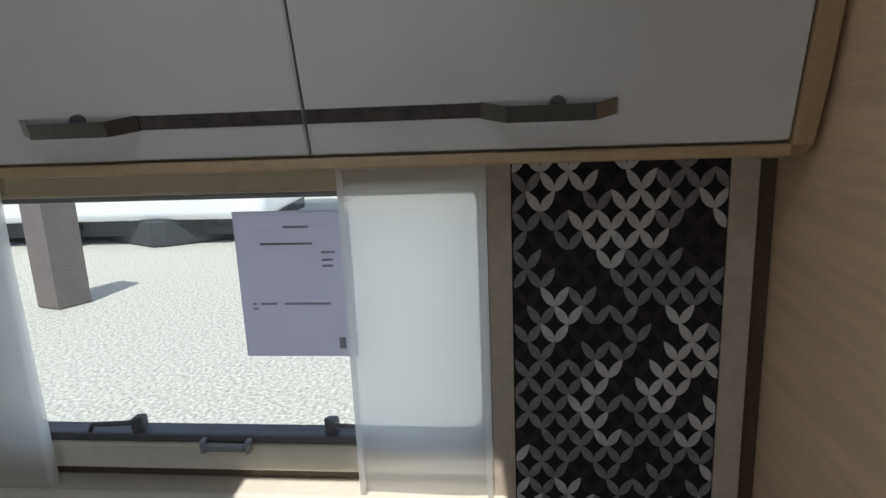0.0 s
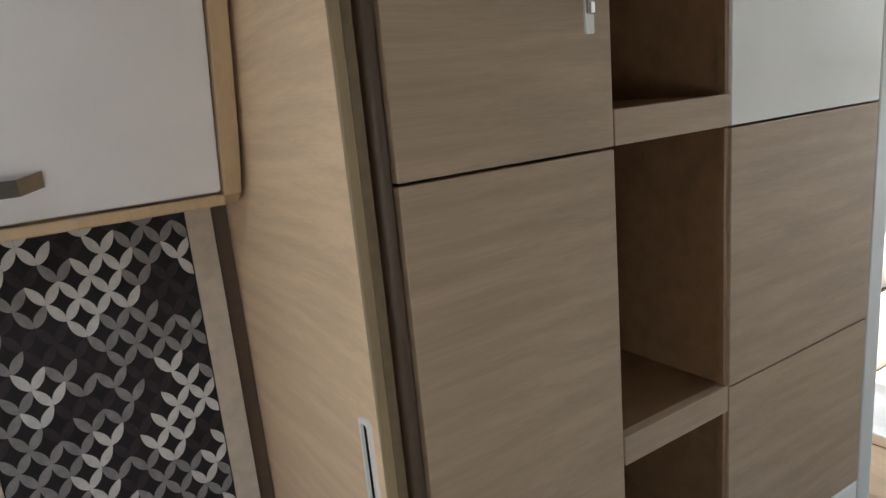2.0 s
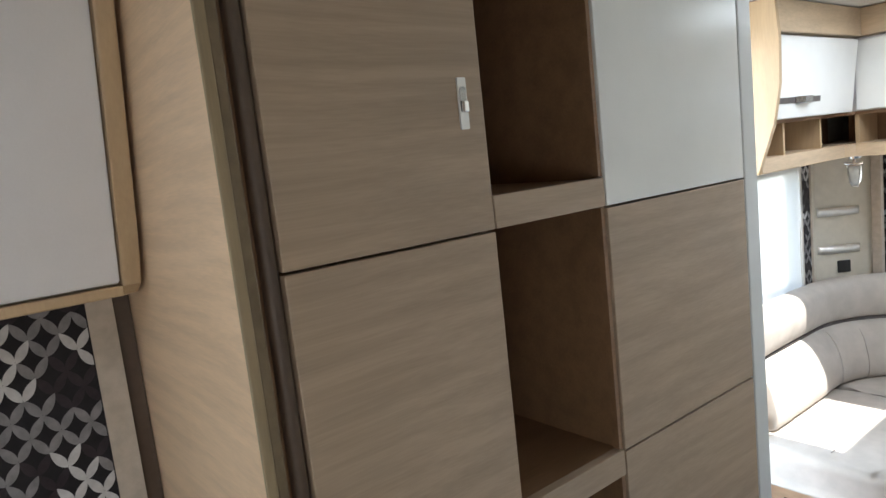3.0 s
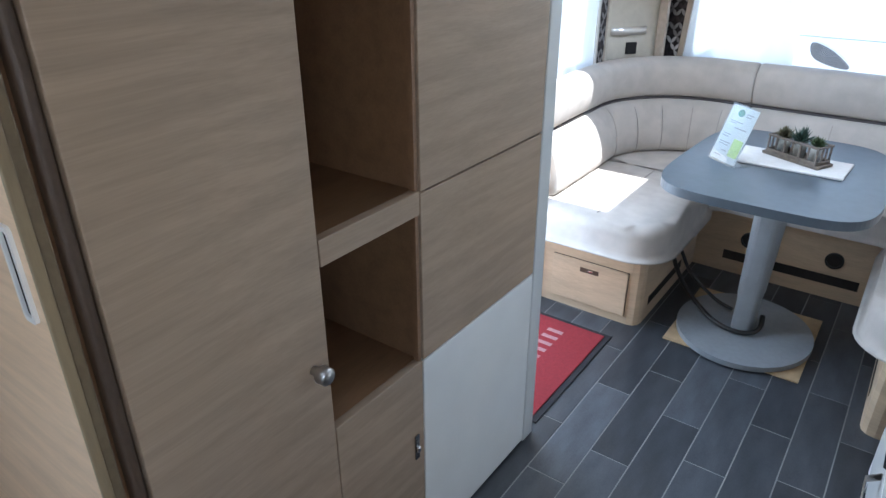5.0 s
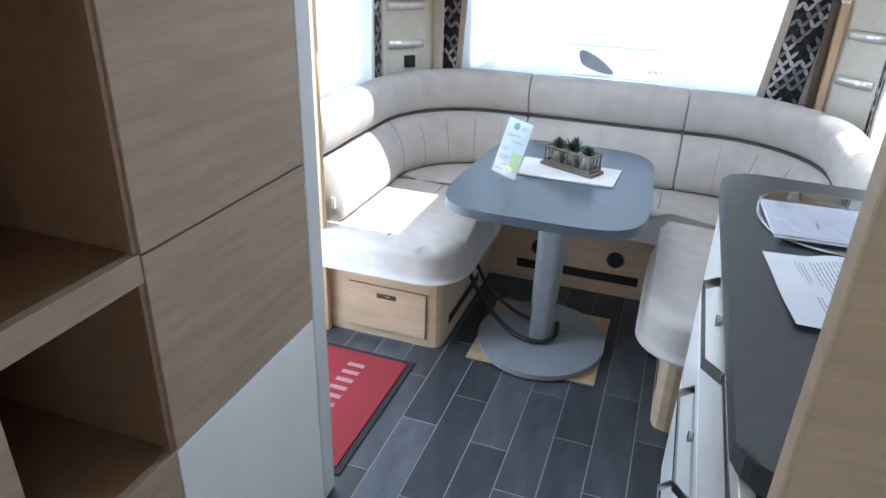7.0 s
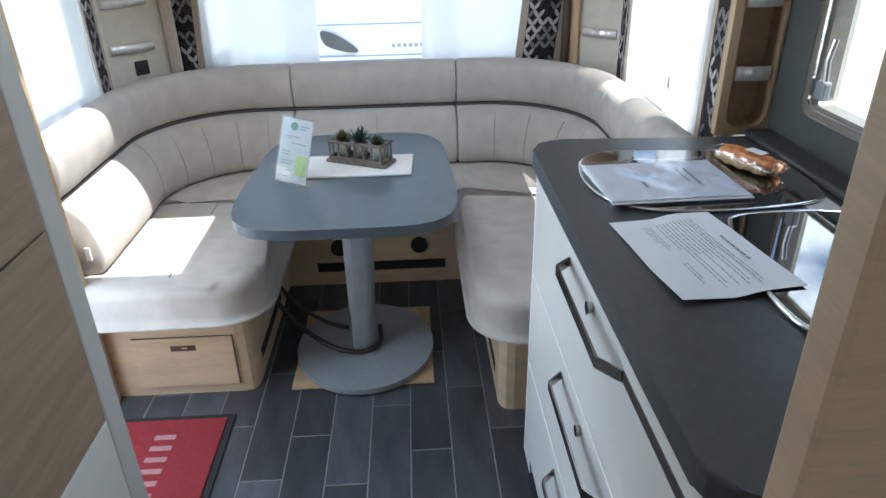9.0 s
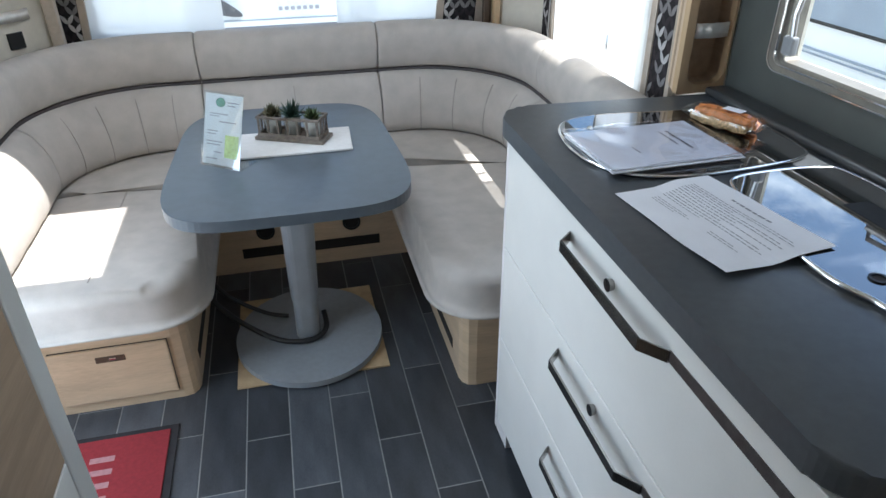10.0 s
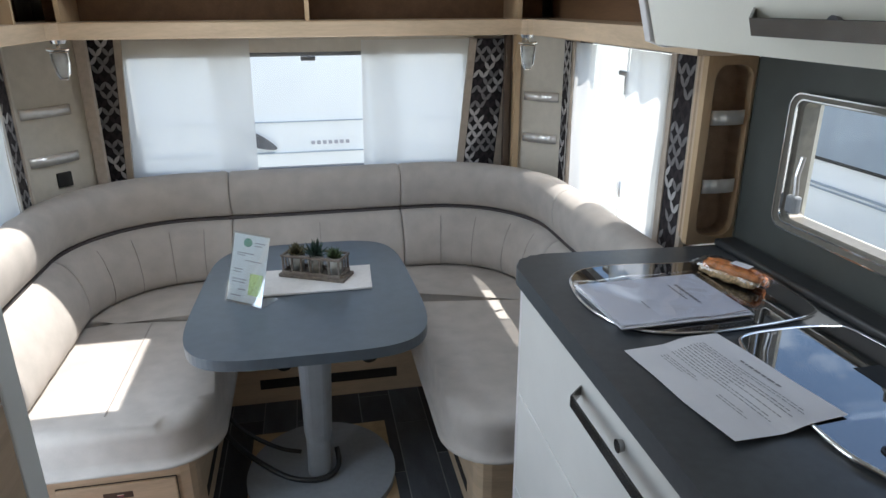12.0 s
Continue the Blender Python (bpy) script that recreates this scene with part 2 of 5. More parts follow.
SATIN_BAND = material("bright_band", (0.86, 0.85, 0.83), 0.28, 0.6, vary=0.03)
FILM_GLARE = clear("sleeve_film", (0.94, 0.95, 0.98))
STICKER = material("grey_sticker", (0.028, 0.03, 0.032), 0.6, vary=0.1, spec=0.1)
BLACK_GLASS.node_tree.nodes["Principled BSDF"].inputs["Coat Weight"].default_value = 1.0
BLACK_GLASS.node_tree.nodes["Principled BSDF"].inputs["Coat Roughness"].default_value = 0.02
BLACK_GLASS.node_tree.nodes["Principled BSDF"].inputs["Coat IOR"].default_value = 1.9
PULL = material("bright_pull_frame", (0.88, 0.87, 0.85), 0.3, 0.1, vary=0.03)
SATIN = material("satin_silver", (0.78, 0.77, 0.74), 0.4, 0.2, vary=0.03)
GLASS = clear("window_glass", (0.93, 0.96, 0.96))
FILM = clear("clear_film", (0.9, 0.9, 0.9))
ACRYLIC = clear("clear_acrylic", (0.93, 0.96, 0.97), 0.13)
WRAP = clear("food_wrap", (0.95, 0.95, 0.95), 0.10)


# ---- mesh helpers ----
def thing(name, loc, label, category, group="", kind=""):
    ob = new(name)
    ob.location = loc
    return tagged(ob, label, category, group, kind)


def root_loc(ob):
    p = Vector((0, 0, 0))
    while ob is not None:
        p += ob.location
        ob = ob.parent
    return p


def part(name, bm, mat, parent=None, label="", smooth=False):
    """One mesh object out of a bmesh in world coordinates, under a thing or a part."""
    if parent is not None:
        bmesh.ops.translate(bm, vec=-root_loc(parent), verts=bm.verts)
    bmesh.ops.recalc_face_normals(bm, faces=bm.faces)
    me = bpy.data.meshes.new(name)
    bm.to_mesh(me)
    bm.free()
    me.materials.append(mat)
    if smooth:
        for p in me.polygons:
            p.use_smooth = True
    ob = new(name, me)
    ob.parent = parent
    if label:
        ob["label"] = label
    return ob


def single(name, bm, mat, loc, label, category, group="", kind="", smooth=False):
    """A thing that is one mesh."""
    bmesh.ops.translate(bm, vec=-Vector(loc), verts=bm.verts)
    ob = part(name, bm, mat, None, "", smooth)
    ob.location = loc
    return tagged(ob, label, category, group, kind)


def box(x0, x1, y0, y1, z0, z1, bevel=0.0, seg=2, bm=None):
    own = bmesh.new()
    vs = [own.verts.new((x, y, z)) for x in (x0, x1) for y in (y0, y1) for z in (z0, z1)]
    for f in ((0, 1, 3, 2), (4, 6, 7, 5), (0, 4, 5, 1), (2, 3, 7, 6), (0, 2, 6, 4), (1, 5, 7, 3)):
        own.faces.new([vs[i] for i in f])
    if bevel:
        bmesh.ops.bevel(own, geom=own.edges[:], offset=bevel, segments=seg, affect="EDGES", profile=0.5)
    if bm is None:
        return own
    join(bm, own)
    return bm


def join(bm, other):
    vs = {v: bm.verts.new(v.co) for v in other.verts}
    for f in other.faces:
        bm.faces.new([vs[v] for v in f.verts])
    other.free()
    return bm


def prism(outline, axis, a, b, bevel=0.0, seg=2, round_all=False):
    """An outline of pairs pushed along an axis from a to b. For axis x the pairs are y, z; for y: x, z; for z: x, y."""
    bm = bmesh.new()

    def place(p, h):
        return {"x": (h, p[0], p[1]), "y": (p[0], h, p[1]), "z": (p[0], p[1], h)}[axis]
    lo = [bm.verts.new(place(p, a)) for p in outline]
    hi = [bm.verts.new(place(p, b)) for p in outline]
    n = len(outline)
    f0, f1 = bm.faces.new(lo), bm.faces.new(hi)
    for i in range(n):
        bm.faces.new((lo[i], lo[(i + 1) % n], hi[(i + 1) % n], hi[i]))
    if bevel:
        es = bm.edges[:] if round_all else list(set(f0.edges[:] + f1.edges[:]))
        bmesh.ops.bevel(bm, geom=es, offset=bevel, segments=seg, affect="EDGES", profile=0.5)
    return bm


def round_rect(u0, u1, v0, v1, r, seg=6):
    out = []
    for cu, cv, a in ((u1 - r, v1 - r, 0), (u0 + r, v1 - r, 90), (u0 + r, v0 + r, 180), (u1 - r, v0 + r, 270)):
        for i in range(seg + 1):
            t = radians(a + 90 * i / seg)
            out.append((cu + r * math.cos(t), cv + r * math.sin(t)))
    return out


def ring(outer, inner, axis, a, b):
    """A frame between two outlines of equal count."""
    bm = bmesh.new()

    def place(p, h):
        return {"x": (h, p[0], p[1]), "y": (p[0], h, p[1]), "z": (p[0], p[1], h)}[axis]
    v = [[bm.verts.new(place(p, h)) for p in o] for o in (outer, inner) for h in (a, b)]
    n = len(outer)
    for i in range(n):
        j = (i + 1) % n
        for q, r in ((0, 1), (1, 3), (3, 2), (2, 0)):
            bm.faces.new((v[q][i], v[q][j], v[r][j], v[r][i]))
    return bm


def tube(points, radius, sides=8, closed_ends=True):
    bm = bmesh.new()
    pts = [Vector(p) for p in points]
    rings = []
    for i, p in enumerate(pts):
        d = (pts[min(i + 1, len(pts) - 1)] - pts[max(i - 1, 0)]).normalized()
        up = Vector((0, 0, 1)) if abs(d.z) < 0.95 else Vector((1, 0, 0))
        s = d.cross(up).normalized()
        u = s.cross(d)
        r = radius(i / (len(pts) - 1)) if callable(radius) else radius
        rings.append([bm.verts.new(p + r * (math.cos(2 * math.pi * k / sides) * s + math.sin(2 * math.pi * k / sides) * u)) for k in range(sides)])
    for a, b in zip(rings, rings[1:]):
        for k in range(sides):
            bm.faces.new((a[k], a[(k + 1) % sides], b[(k + 1) % sides], b[k]))
    if closed_ends:
        bm.faces.new(rings[0])
        bm.faces.new(rings[-1])
    return bm


def sweep(path, profile, bulge=None):
    """A profile of (offset to the room's inside, z) pairs along a plan path of (x, y, nx, ny); the ends are rounded in by bulge."""
    bm = bmesh.new()
    rings = []
    n = len(path)
    cu = sum(p[0] for p in profile) / len(profile)
    cz = sum(p[1] for p in profile) / len(profile)
    for i, (x, y, nx, ny) in enumerate(path):
        k = bulge[i] if bulge else 1.0
        rings.append([bm.verts.new((x + nx * (cu + (u - cu) * k), y + ny * (cu + (u - cu) * k), cz + (z - cz) * k)) for u, z in profile])
    m = len(profile)
    for a, b in zip(rings, rings[1:]):
        for k in range(m):
            bm.faces.new((a[k], a[(k + 1) % m], b[(k + 1) % m], b[k]))
    bm.faces.new(rings[0])
    bm.faces.new(rings[-1])
    return bm


def slab_wall(axis, a, b, u0, u1, z0, z1, holes):
    """A wall between a and b on an axis, with rectangular holes (u0, u1, z0, z1) through it."""
    us = sorted({u0, u1, *[h[i] for h in holes for i in (0, 1)]})
    zs = sorted({z0, z1, *[h[i] for h in holes for i in (2, 3)]})
    bm = bmesh.new()

    def solid(i, j):
        if not (0 <= i < len(us) - 1 and 0 <= j < len(zs) - 1):
            return False
        cu, cz = (us[i] + us[i + 1]) / 2, (zs[j] + zs[j + 1]) / 2
        return not any(h[0] < cu < h[1] and h[2] < cz < h[3] for h in holes)

    def v(h, u, z):
        return bm.verts.new({"x": (h, u, z), "y": (u, h, z), "z": (u, z, h)}[axis])
    for i in range(len(us) - 1):
        for j in range(len(zs) - 1):
            if not solid(i, j):
                continue
            q = (us[i], zs[j]), (us[i + 1], zs[j]), (us[i + 1], zs[j + 1]), (us[i], zs[j + 1])
            bm.faces.new([v(a, *p) for p in q])
            bm.faces.new([v(b, *p) for p in reversed(q)])
            for (di, dj), (p, r) in (((0, -1), (0, 1)), ((1, 0), (1, 2)), ((0, 1), (2, 3)), ((-1, 0), (3, 0))):
                if not solid(i + di, j + dj):
                    bm.faces.new((v(a, *q[p]), v(a, *q[r]), v(b, *q[r]), v(b, *q[p])))
    bmesh.ops.remove_doubles(bm, verts=bm.verts, dist=1e-5)
    return bm


# ---- the shell ----
XL, XR, YB, YF, ZC = -0.88, 1.15, -1.6, 3.78, 1.97
T = 0.035
HOLE_BED = (-0.80, 0.13, 0.896, 1.385)
# unseen opening, added and placed for the bedroom's light
HOLE_BED_R = (-1.35, 0.20, 0.90, 1.45)
HOLE_DIN_L = (2.68, 3.24, 0.86, 1.37)
HOLE_DIN_R = (2.66, 3.37, 0.775, 1.388)
HOLE_KIT = (1.36, 2.135, 1.058, 1.318)
HOLE_FRONT = (-0.60, 0.79, 0.84, 1.33)
HOLE_DOOR = (1.87, 2.50, 0.0, 1.86)
HATCH = (-0.31, 0.29, 2.48, 2.92)
HATCH_R = (-0.29, -0.05, -0.45, 0.05)


def structure(name, bm, mat, label, category):
    return single(name, bm, mat, (0, 0, 0), label, category, kind="structure")


structure("wall_left", slab_wall("x", XL - T, XL, YB, YF + T, -0.06, ZC + 0.06, [HOLE_BED, HOLE_DIN_L, HOLE_DOOR]), WALL, "cream caravan side wall with two windows", "wall")
wall_right = structure("wall_right", slab_wall("x", XR, XR + T, YB, YF + T, -0.06, ZC + 0.06, [HOLE_BED_R, HOLE_DIN_R, HOLE_KIT]), WALL, "cream caravan side wall behind the kitchen", "wall")
structure("wall_front", slab_wall("y", YF, YF + T, XL, XR, -0.06, ZC + 0.06, [HOLE_FRONT]), WALL, "cream end wall with a wide window", "wall")
structure("wall_rear", slab_wall("y", YB - T, YB, XL - T, XR + T, -0.06, ZC + 0.06, []), WALL, "plain cream wall closing the bedroom", "wall")
structure("ceiling", slab_wall("z", ZC, ZC + 0.04, XL, XR, YB, YF, [HATCH, HATCH_R]), CEIL, "flat white caravan ceiling with roof hatches", "ceiling")
floor = structure("floor", box(XL, XR, YB, YF, -0.06, -0.0012), GROUT, "slate-look plank floor with pale joints", "floor")


# ---- windows ----
def side_window(name, x_in, x_out, hole, label, bars=True):
    """A framed opening in a side wall: inner frame ring and pane."""
    y0, y1, z0, z1 = hole
    w = thing(name, ((x_in + x_out) / 2, (y0 + y1) / 2, z0), label, "window", kind="structure")
    s = 1 if x_out > x_in else -1
    part("window_frame", ring(round_rect(y0 - 0.012, y1 + 0.012, z0 - 0.012, z1 + 0.012, 0.03), round_rect(y0 + 0.014, y1 - 0.014, z0 + 0.014, z1 - 0.014, 0.03), "x", x_in - s * 0.012, x_in + s * 0.02), LATCH, w)
    pane = part("pane", prism(round_rect(y0 + 0.002, y1 - 0.002, z0 + 0.002, z1 - 0.002, 0.03), "x", x_out - s * 0.008, x_out - s * 0.002), GLASS, w)
    pane.visible_shadow = False
    return w


win_bed = side_window("window_1", XL, XL - T, HOLE_BED, "bedroom side window with grey latches, closed")
side_window("window_2", XL, XL - T, HOLE_DIN_L, "dinette side window behind white sheer curtain")
win_dr = side_window("window_3", XR, XR + T, HOLE_DIN_R, "dinette side window between white sheer curtains")
# added window, out of view, for the bedroom fill lamp
side_window("window_4", XR, XR + T, HOLE_BED_R, "unseen bedroom window added to let in light")
win_f = thing("window_5", ((HOLE_FRONT[0] + HOLE_FRONT[1]) / 2, YF, HOLE_FRONT[2]), "wide end window half covered by sheer curtains", "window", kind="structure")
part("window_frame", ring(round_rect(HOLE_FRONT[0] - 0.012, HOLE_FRONT[1] + 0.012, HOLE_FRONT[2] - 0.012, HOLE_FRONT[3] + 0.012, 0.03), round_rect(HOLE_FRONT[0] + 0.014, HOLE_FRONT[1] - 0.014, HOLE_FRONT[2] + 0.014, HOLE_FRONT[3] - 0.014, 0.03), "y", YF - 0.012, YF + 0.02), GREY_METAL, win_f)
pane = part("pane", prism(round_rect(HOLE_FRONT[0], HOLE_FRONT[1], HOLE_FRONT[2], HOLE_FRONT[3], 0.03), "y", YF + T - 0.008, YF + T - 0.002), GLASS, win_f)
pane.visible_shadow = False
part("window_latch", box(0.09, 0.15, YF - 0.03, YF - 0.012, 1.295, 1.312, 0.004), GREY_METAL, win_f)

fb = thing("blind_cassette", (0.1, YF - 0.02, 1.33), "cream blind cassette above the end window", "blind")
part("body", box(-0.60, 0.81, YF - 0.045, YF - 0.0005, 1.330, 1.388, 0.006), WALL, fb)
part("pull_bar", box(-0.57, 0.78, YF - 0.034, YF - 0.016, 1.314, 1.328, 0.003), GREY_METAL, fb)

part("window_latch", box(XR - 0.03, XR - 0.012, 2.93, 3.00, 1.288, 1.303, 0.004), BRUSHED, win_dr)
part("window_stay", tube([(XR - 0.014, 2.935, 0.885), (XR - 0.022, 2.94, 0.905), (XR - 0.016, 2.955, 0.935)], 0.007), BRUSHED, win_dr)
part("window_stay", tube([(XR - 0.02, 2.955, 1.288), (XR - 0.018, 2.96, 1.262), (XR - 0.012, 2.97, 1.228)], 0.007), BRUSHED, win_dr)

# the kitchen window: a proud metal frame with rounded corners
kw = thing("window_6", (XR, 1.75, 1.05), "kitchen window with a bright metal frame and latches", "window", kind="structure")
KO, KI = round_rect(1.33, 2.158, 1.040, 1.330, 0.030, 8), round_rect(1.347, 2.140, 1.054, 1.320, 0.022, 8)
part("window_frame", ring(KO, KI, "x", XR - 0.026, XR - 0.002), FRAME_TAN, kw, "tan metal frame")
part("frame_lip", ring(round_rect(1.327, 2.161, 1.037, 1.333, 0.033, 8), KO, "x", XR - 0.030, XR - 0.013), CHROME, kw, "bright metal lip")
part("inner_lip", ring(round_rect(1.346, 2.141, 1.053, 1.321, 0.023, 8), round_rect(1.349, 2.138, 1.056, 1.318, 0.020, 8), "x", XR - 0.030, XR - 0.019), CHROME, kw, "bright metal lip")
part("seal", ring(round_rect(1.345, 2.142, 1.052, 1.322, 0.024, 8), round_rect(1.353, 2.128, 1.062, 1.314, 0.016, 8), "x", XR - 0.018, XR + 0.02), FRAME_TAN, kw)
kp = part("pane", prism(round_rect(1.345, 2.142, 1.054, 1.322, 0.02), "x", XR + 0.022, XR + 0.028), GLASS, kw)
kp.visible_shadow = False
for yy in (1.76, 1.45):
    st = part("window_latch", box(XR - 0.026, XR - 0.004, yy - 0.03, yy + 0.03, 1.060, 1.072, 0.004), BRUSHED, kw)
    part("lever", tube([(XR - 0.02, yy + 0.02, 1.07), (XR - 0.028, yy + 0.012, 1.082), (XR - 0.028, yy - 0.045, 1.078)], 0.005), BRUSHED, st)
st = part("window_latch", tube([(XR - 0.014, 2.112, 1.10), (XR - 0.020, 2.112, 1.16), (XR - 0.016, 2.108, 1.20)], 0.006), BRUSHED, kw)
part("lever", box(XR - 0.026, XR - 0.006, 2.098, 2.130, 1.075, 1.115, 0.006), GREY_METAL, st)

# latches and handle of the bedroom window
for yy, way in ((-0.545, -1), (-0.165, 1)):
    la = part("window_latch", box(XL + 0.0, XL + 0.028, yy - 0.012, yy + 0.012, 0.912, 0.943, 0.006), LATCH, win_bed)
    part("lever", tube([(XL + 0.02, yy - way * 0.01, 0.943), (XL + 0.03, yy + way * 0.012, 0.936), (XL + 0.032, yy + way * 0.085, 0.933), (XL + 0.03, yy + way * 0.093, 0.918)], 0.005), LATCH, la)

# blind cassette above and ledge below the bedroom window
cas = thing("blind_cassette", (XL + 0.03, -0.3, 1.37), "tan blind cassette above the bedroom window", "blind")
part("body", box(XL, XL + 0.05, -0.84, 0.160, 1.372, 1.428, 0.008), CASSETTE, cas)
part("pull_bar", box(XL + 0.008, XL + 0.026, -0.80, 0.13, 1.360, 1.370, 0.003), GREY_METAL, cas)
led = thing("blind_rail", (XL + 0.03, -0.3, 0.92), "cream lower blind rail with a grey pull clip", "blind")
part("rail", box(XL, XL + 0.036, -0.82, 0.15, 0.842, 0.897, 0.006), WALL, led)
part("pull_bar", box(XL + 0.0125, XL + 0.032, -0.80, 0.13, 0.898, 0.914, 0.004), LATCH, led, "dark grey pull bar")
clip = part("clip", box(XL + 0.036, XL + 0.05, -0.405, -0.325, 0.888, 0.902, 0.004), GREY_METAL, led)
for yy in (-0.41, -0.323):
    part("clip_end", box(XL + 0.034, XL + 0.054, yy, yy + 0.009, 0.886, 0.912, 0.003), GREY_METAL, clip)
# brown strip painted in for the shade between rail and ledge
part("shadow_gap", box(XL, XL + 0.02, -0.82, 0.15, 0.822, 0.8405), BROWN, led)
wl = thing("window_ledge", (XL + 0.05, -0.3, 0.77), "cream padded ledge along the bedroom wall", "ledge")
part("pad", box(XL, XL + 0.085, -1.2, 0.163, 0.785, 0.82, 0.01), WALL, wl)
part("board", box(XL, XL + 0.08, -1.2, 0.163, 0.765, 0.785, 0.002), WALL, wl)

# the sheet taped in the bedroom window
sh = thing("notice_sheet", (XL + 0.005, -0.2, 1.08), "printed notice in a plastic sleeve taped inside the window", "paper")
part("sheet", box(XL + 0.004, XL + 0.006, -0.316, -0.106, 1.063, 1.334), PAPER_BACK, sh)
for y0, y1, z in ((-0.225, -0.18, 1.303), (-0.27, -0.175, 1.273), (-0.16, -0.135, 1.257), (-0.16, -0.14, 1.243), (-0.16, -0.14, 1.232), (-0.295, -0.288, 1.162), (-0.28, -0.25, 1.162), (-0.235, -0.15, 1.162), (-0.295, -0.285, 1.153)):
    part("print_bar", box(XL + 0.0062, XL + 0.0066, y0, y1, z, z + 0.004), INK_PALE, sh)
part("stamp", box(XL + 0.0062, XL + 0.0066, -0.140, -0.128, 1.078, 1.100), INK_PALE, sh)


# ---- curtains ----
def sheer_panel(name, p0, p1, z0, z1, label, waves=4, depth=0.006, lean=0.0, fold=None):
    """A hanging sheer between two plan points, softly waved, with a hem."""
    p0, p1 = Vector((*p0, 0)), Vector((*p1, 0))
    d = (p1 - p0).normalized()
    nrm = Vector((-d.y, d.x, 0))
    n = 36
    t = thing(name, (*((p0 + p1) / 2).to_2d(), z0), label, "curtain", "sheer curtains")
    bm = bmesh.new()
    rows = []
    for j in range(9):
        z = z1 + (z0 - z1) * j / 8
        row = []
        for i in range(n + 1):
            s = i / n
            off = depth * math.sin(waves * 2 * math.pi * s + 0.6 * math.sin(j * 0.7)) + 0.3 * depth * math.sin(11 * s + j)
            q = p0.lerp(p1, s) + nrm * off + d * lean * (j / 8)
            row.append(bm.verts.new((q.x, q.y, z)))
        rows.append(row)
    for a, b in zip(rows, rows[1:]):
        for i in range(n):
            bm.faces.new((a[i], a[i + 1], b[i + 1], b[i]))
    part("fabric", bm, SHEER, t, smooth=True)
    for s0, s1 in ((0.0, 0.045), (0.955, 1.0)):
        bm = bmesh.new()
        a, b = p0.lerp(p1, s0), p0.lerp(p1, s1)
        vs = [(a, z1, 0), (b, z1, 0), (b, z0, 1), (a, z0, 1)]
        bm.faces.new([bm.verts.new((q.x + nrm.x * 0.009 + d.x * lean * k, q.y + nrm.y * 0.009 + d.y * lean * k, z)) for q, z, k in vs])
        part("side_hem", bm, SHEER, t)
    if fold:
        # a doubled, slanting pleat beside one edge
        f0, f1 = fold
        bm = bmesh.new()
        cols = []
        for i in range(9):
            s = f0 + (f1 - f0) * i / 8
            a = p0.lerp(p1, s) + nrm * (0.012 + 0.004 * math.sin(math.pi * i / 8))
            b = p0.lerp(p1, s + 0.07) + nrm * (0.014 + 0.005 * math.sin(math.pi * i / 8)) + d * lean
            cols.append((bm.verts.new((a.x, a.y, z1)), bm.verts.new((b.x, b.y, z0))))
        for a, b in zip(cols, cols[1:]):
            bm.faces.new((a[0], b[0], b[1], a[1]))
        part("pleat", bm, SHEER, t, smooth=True)
    return t


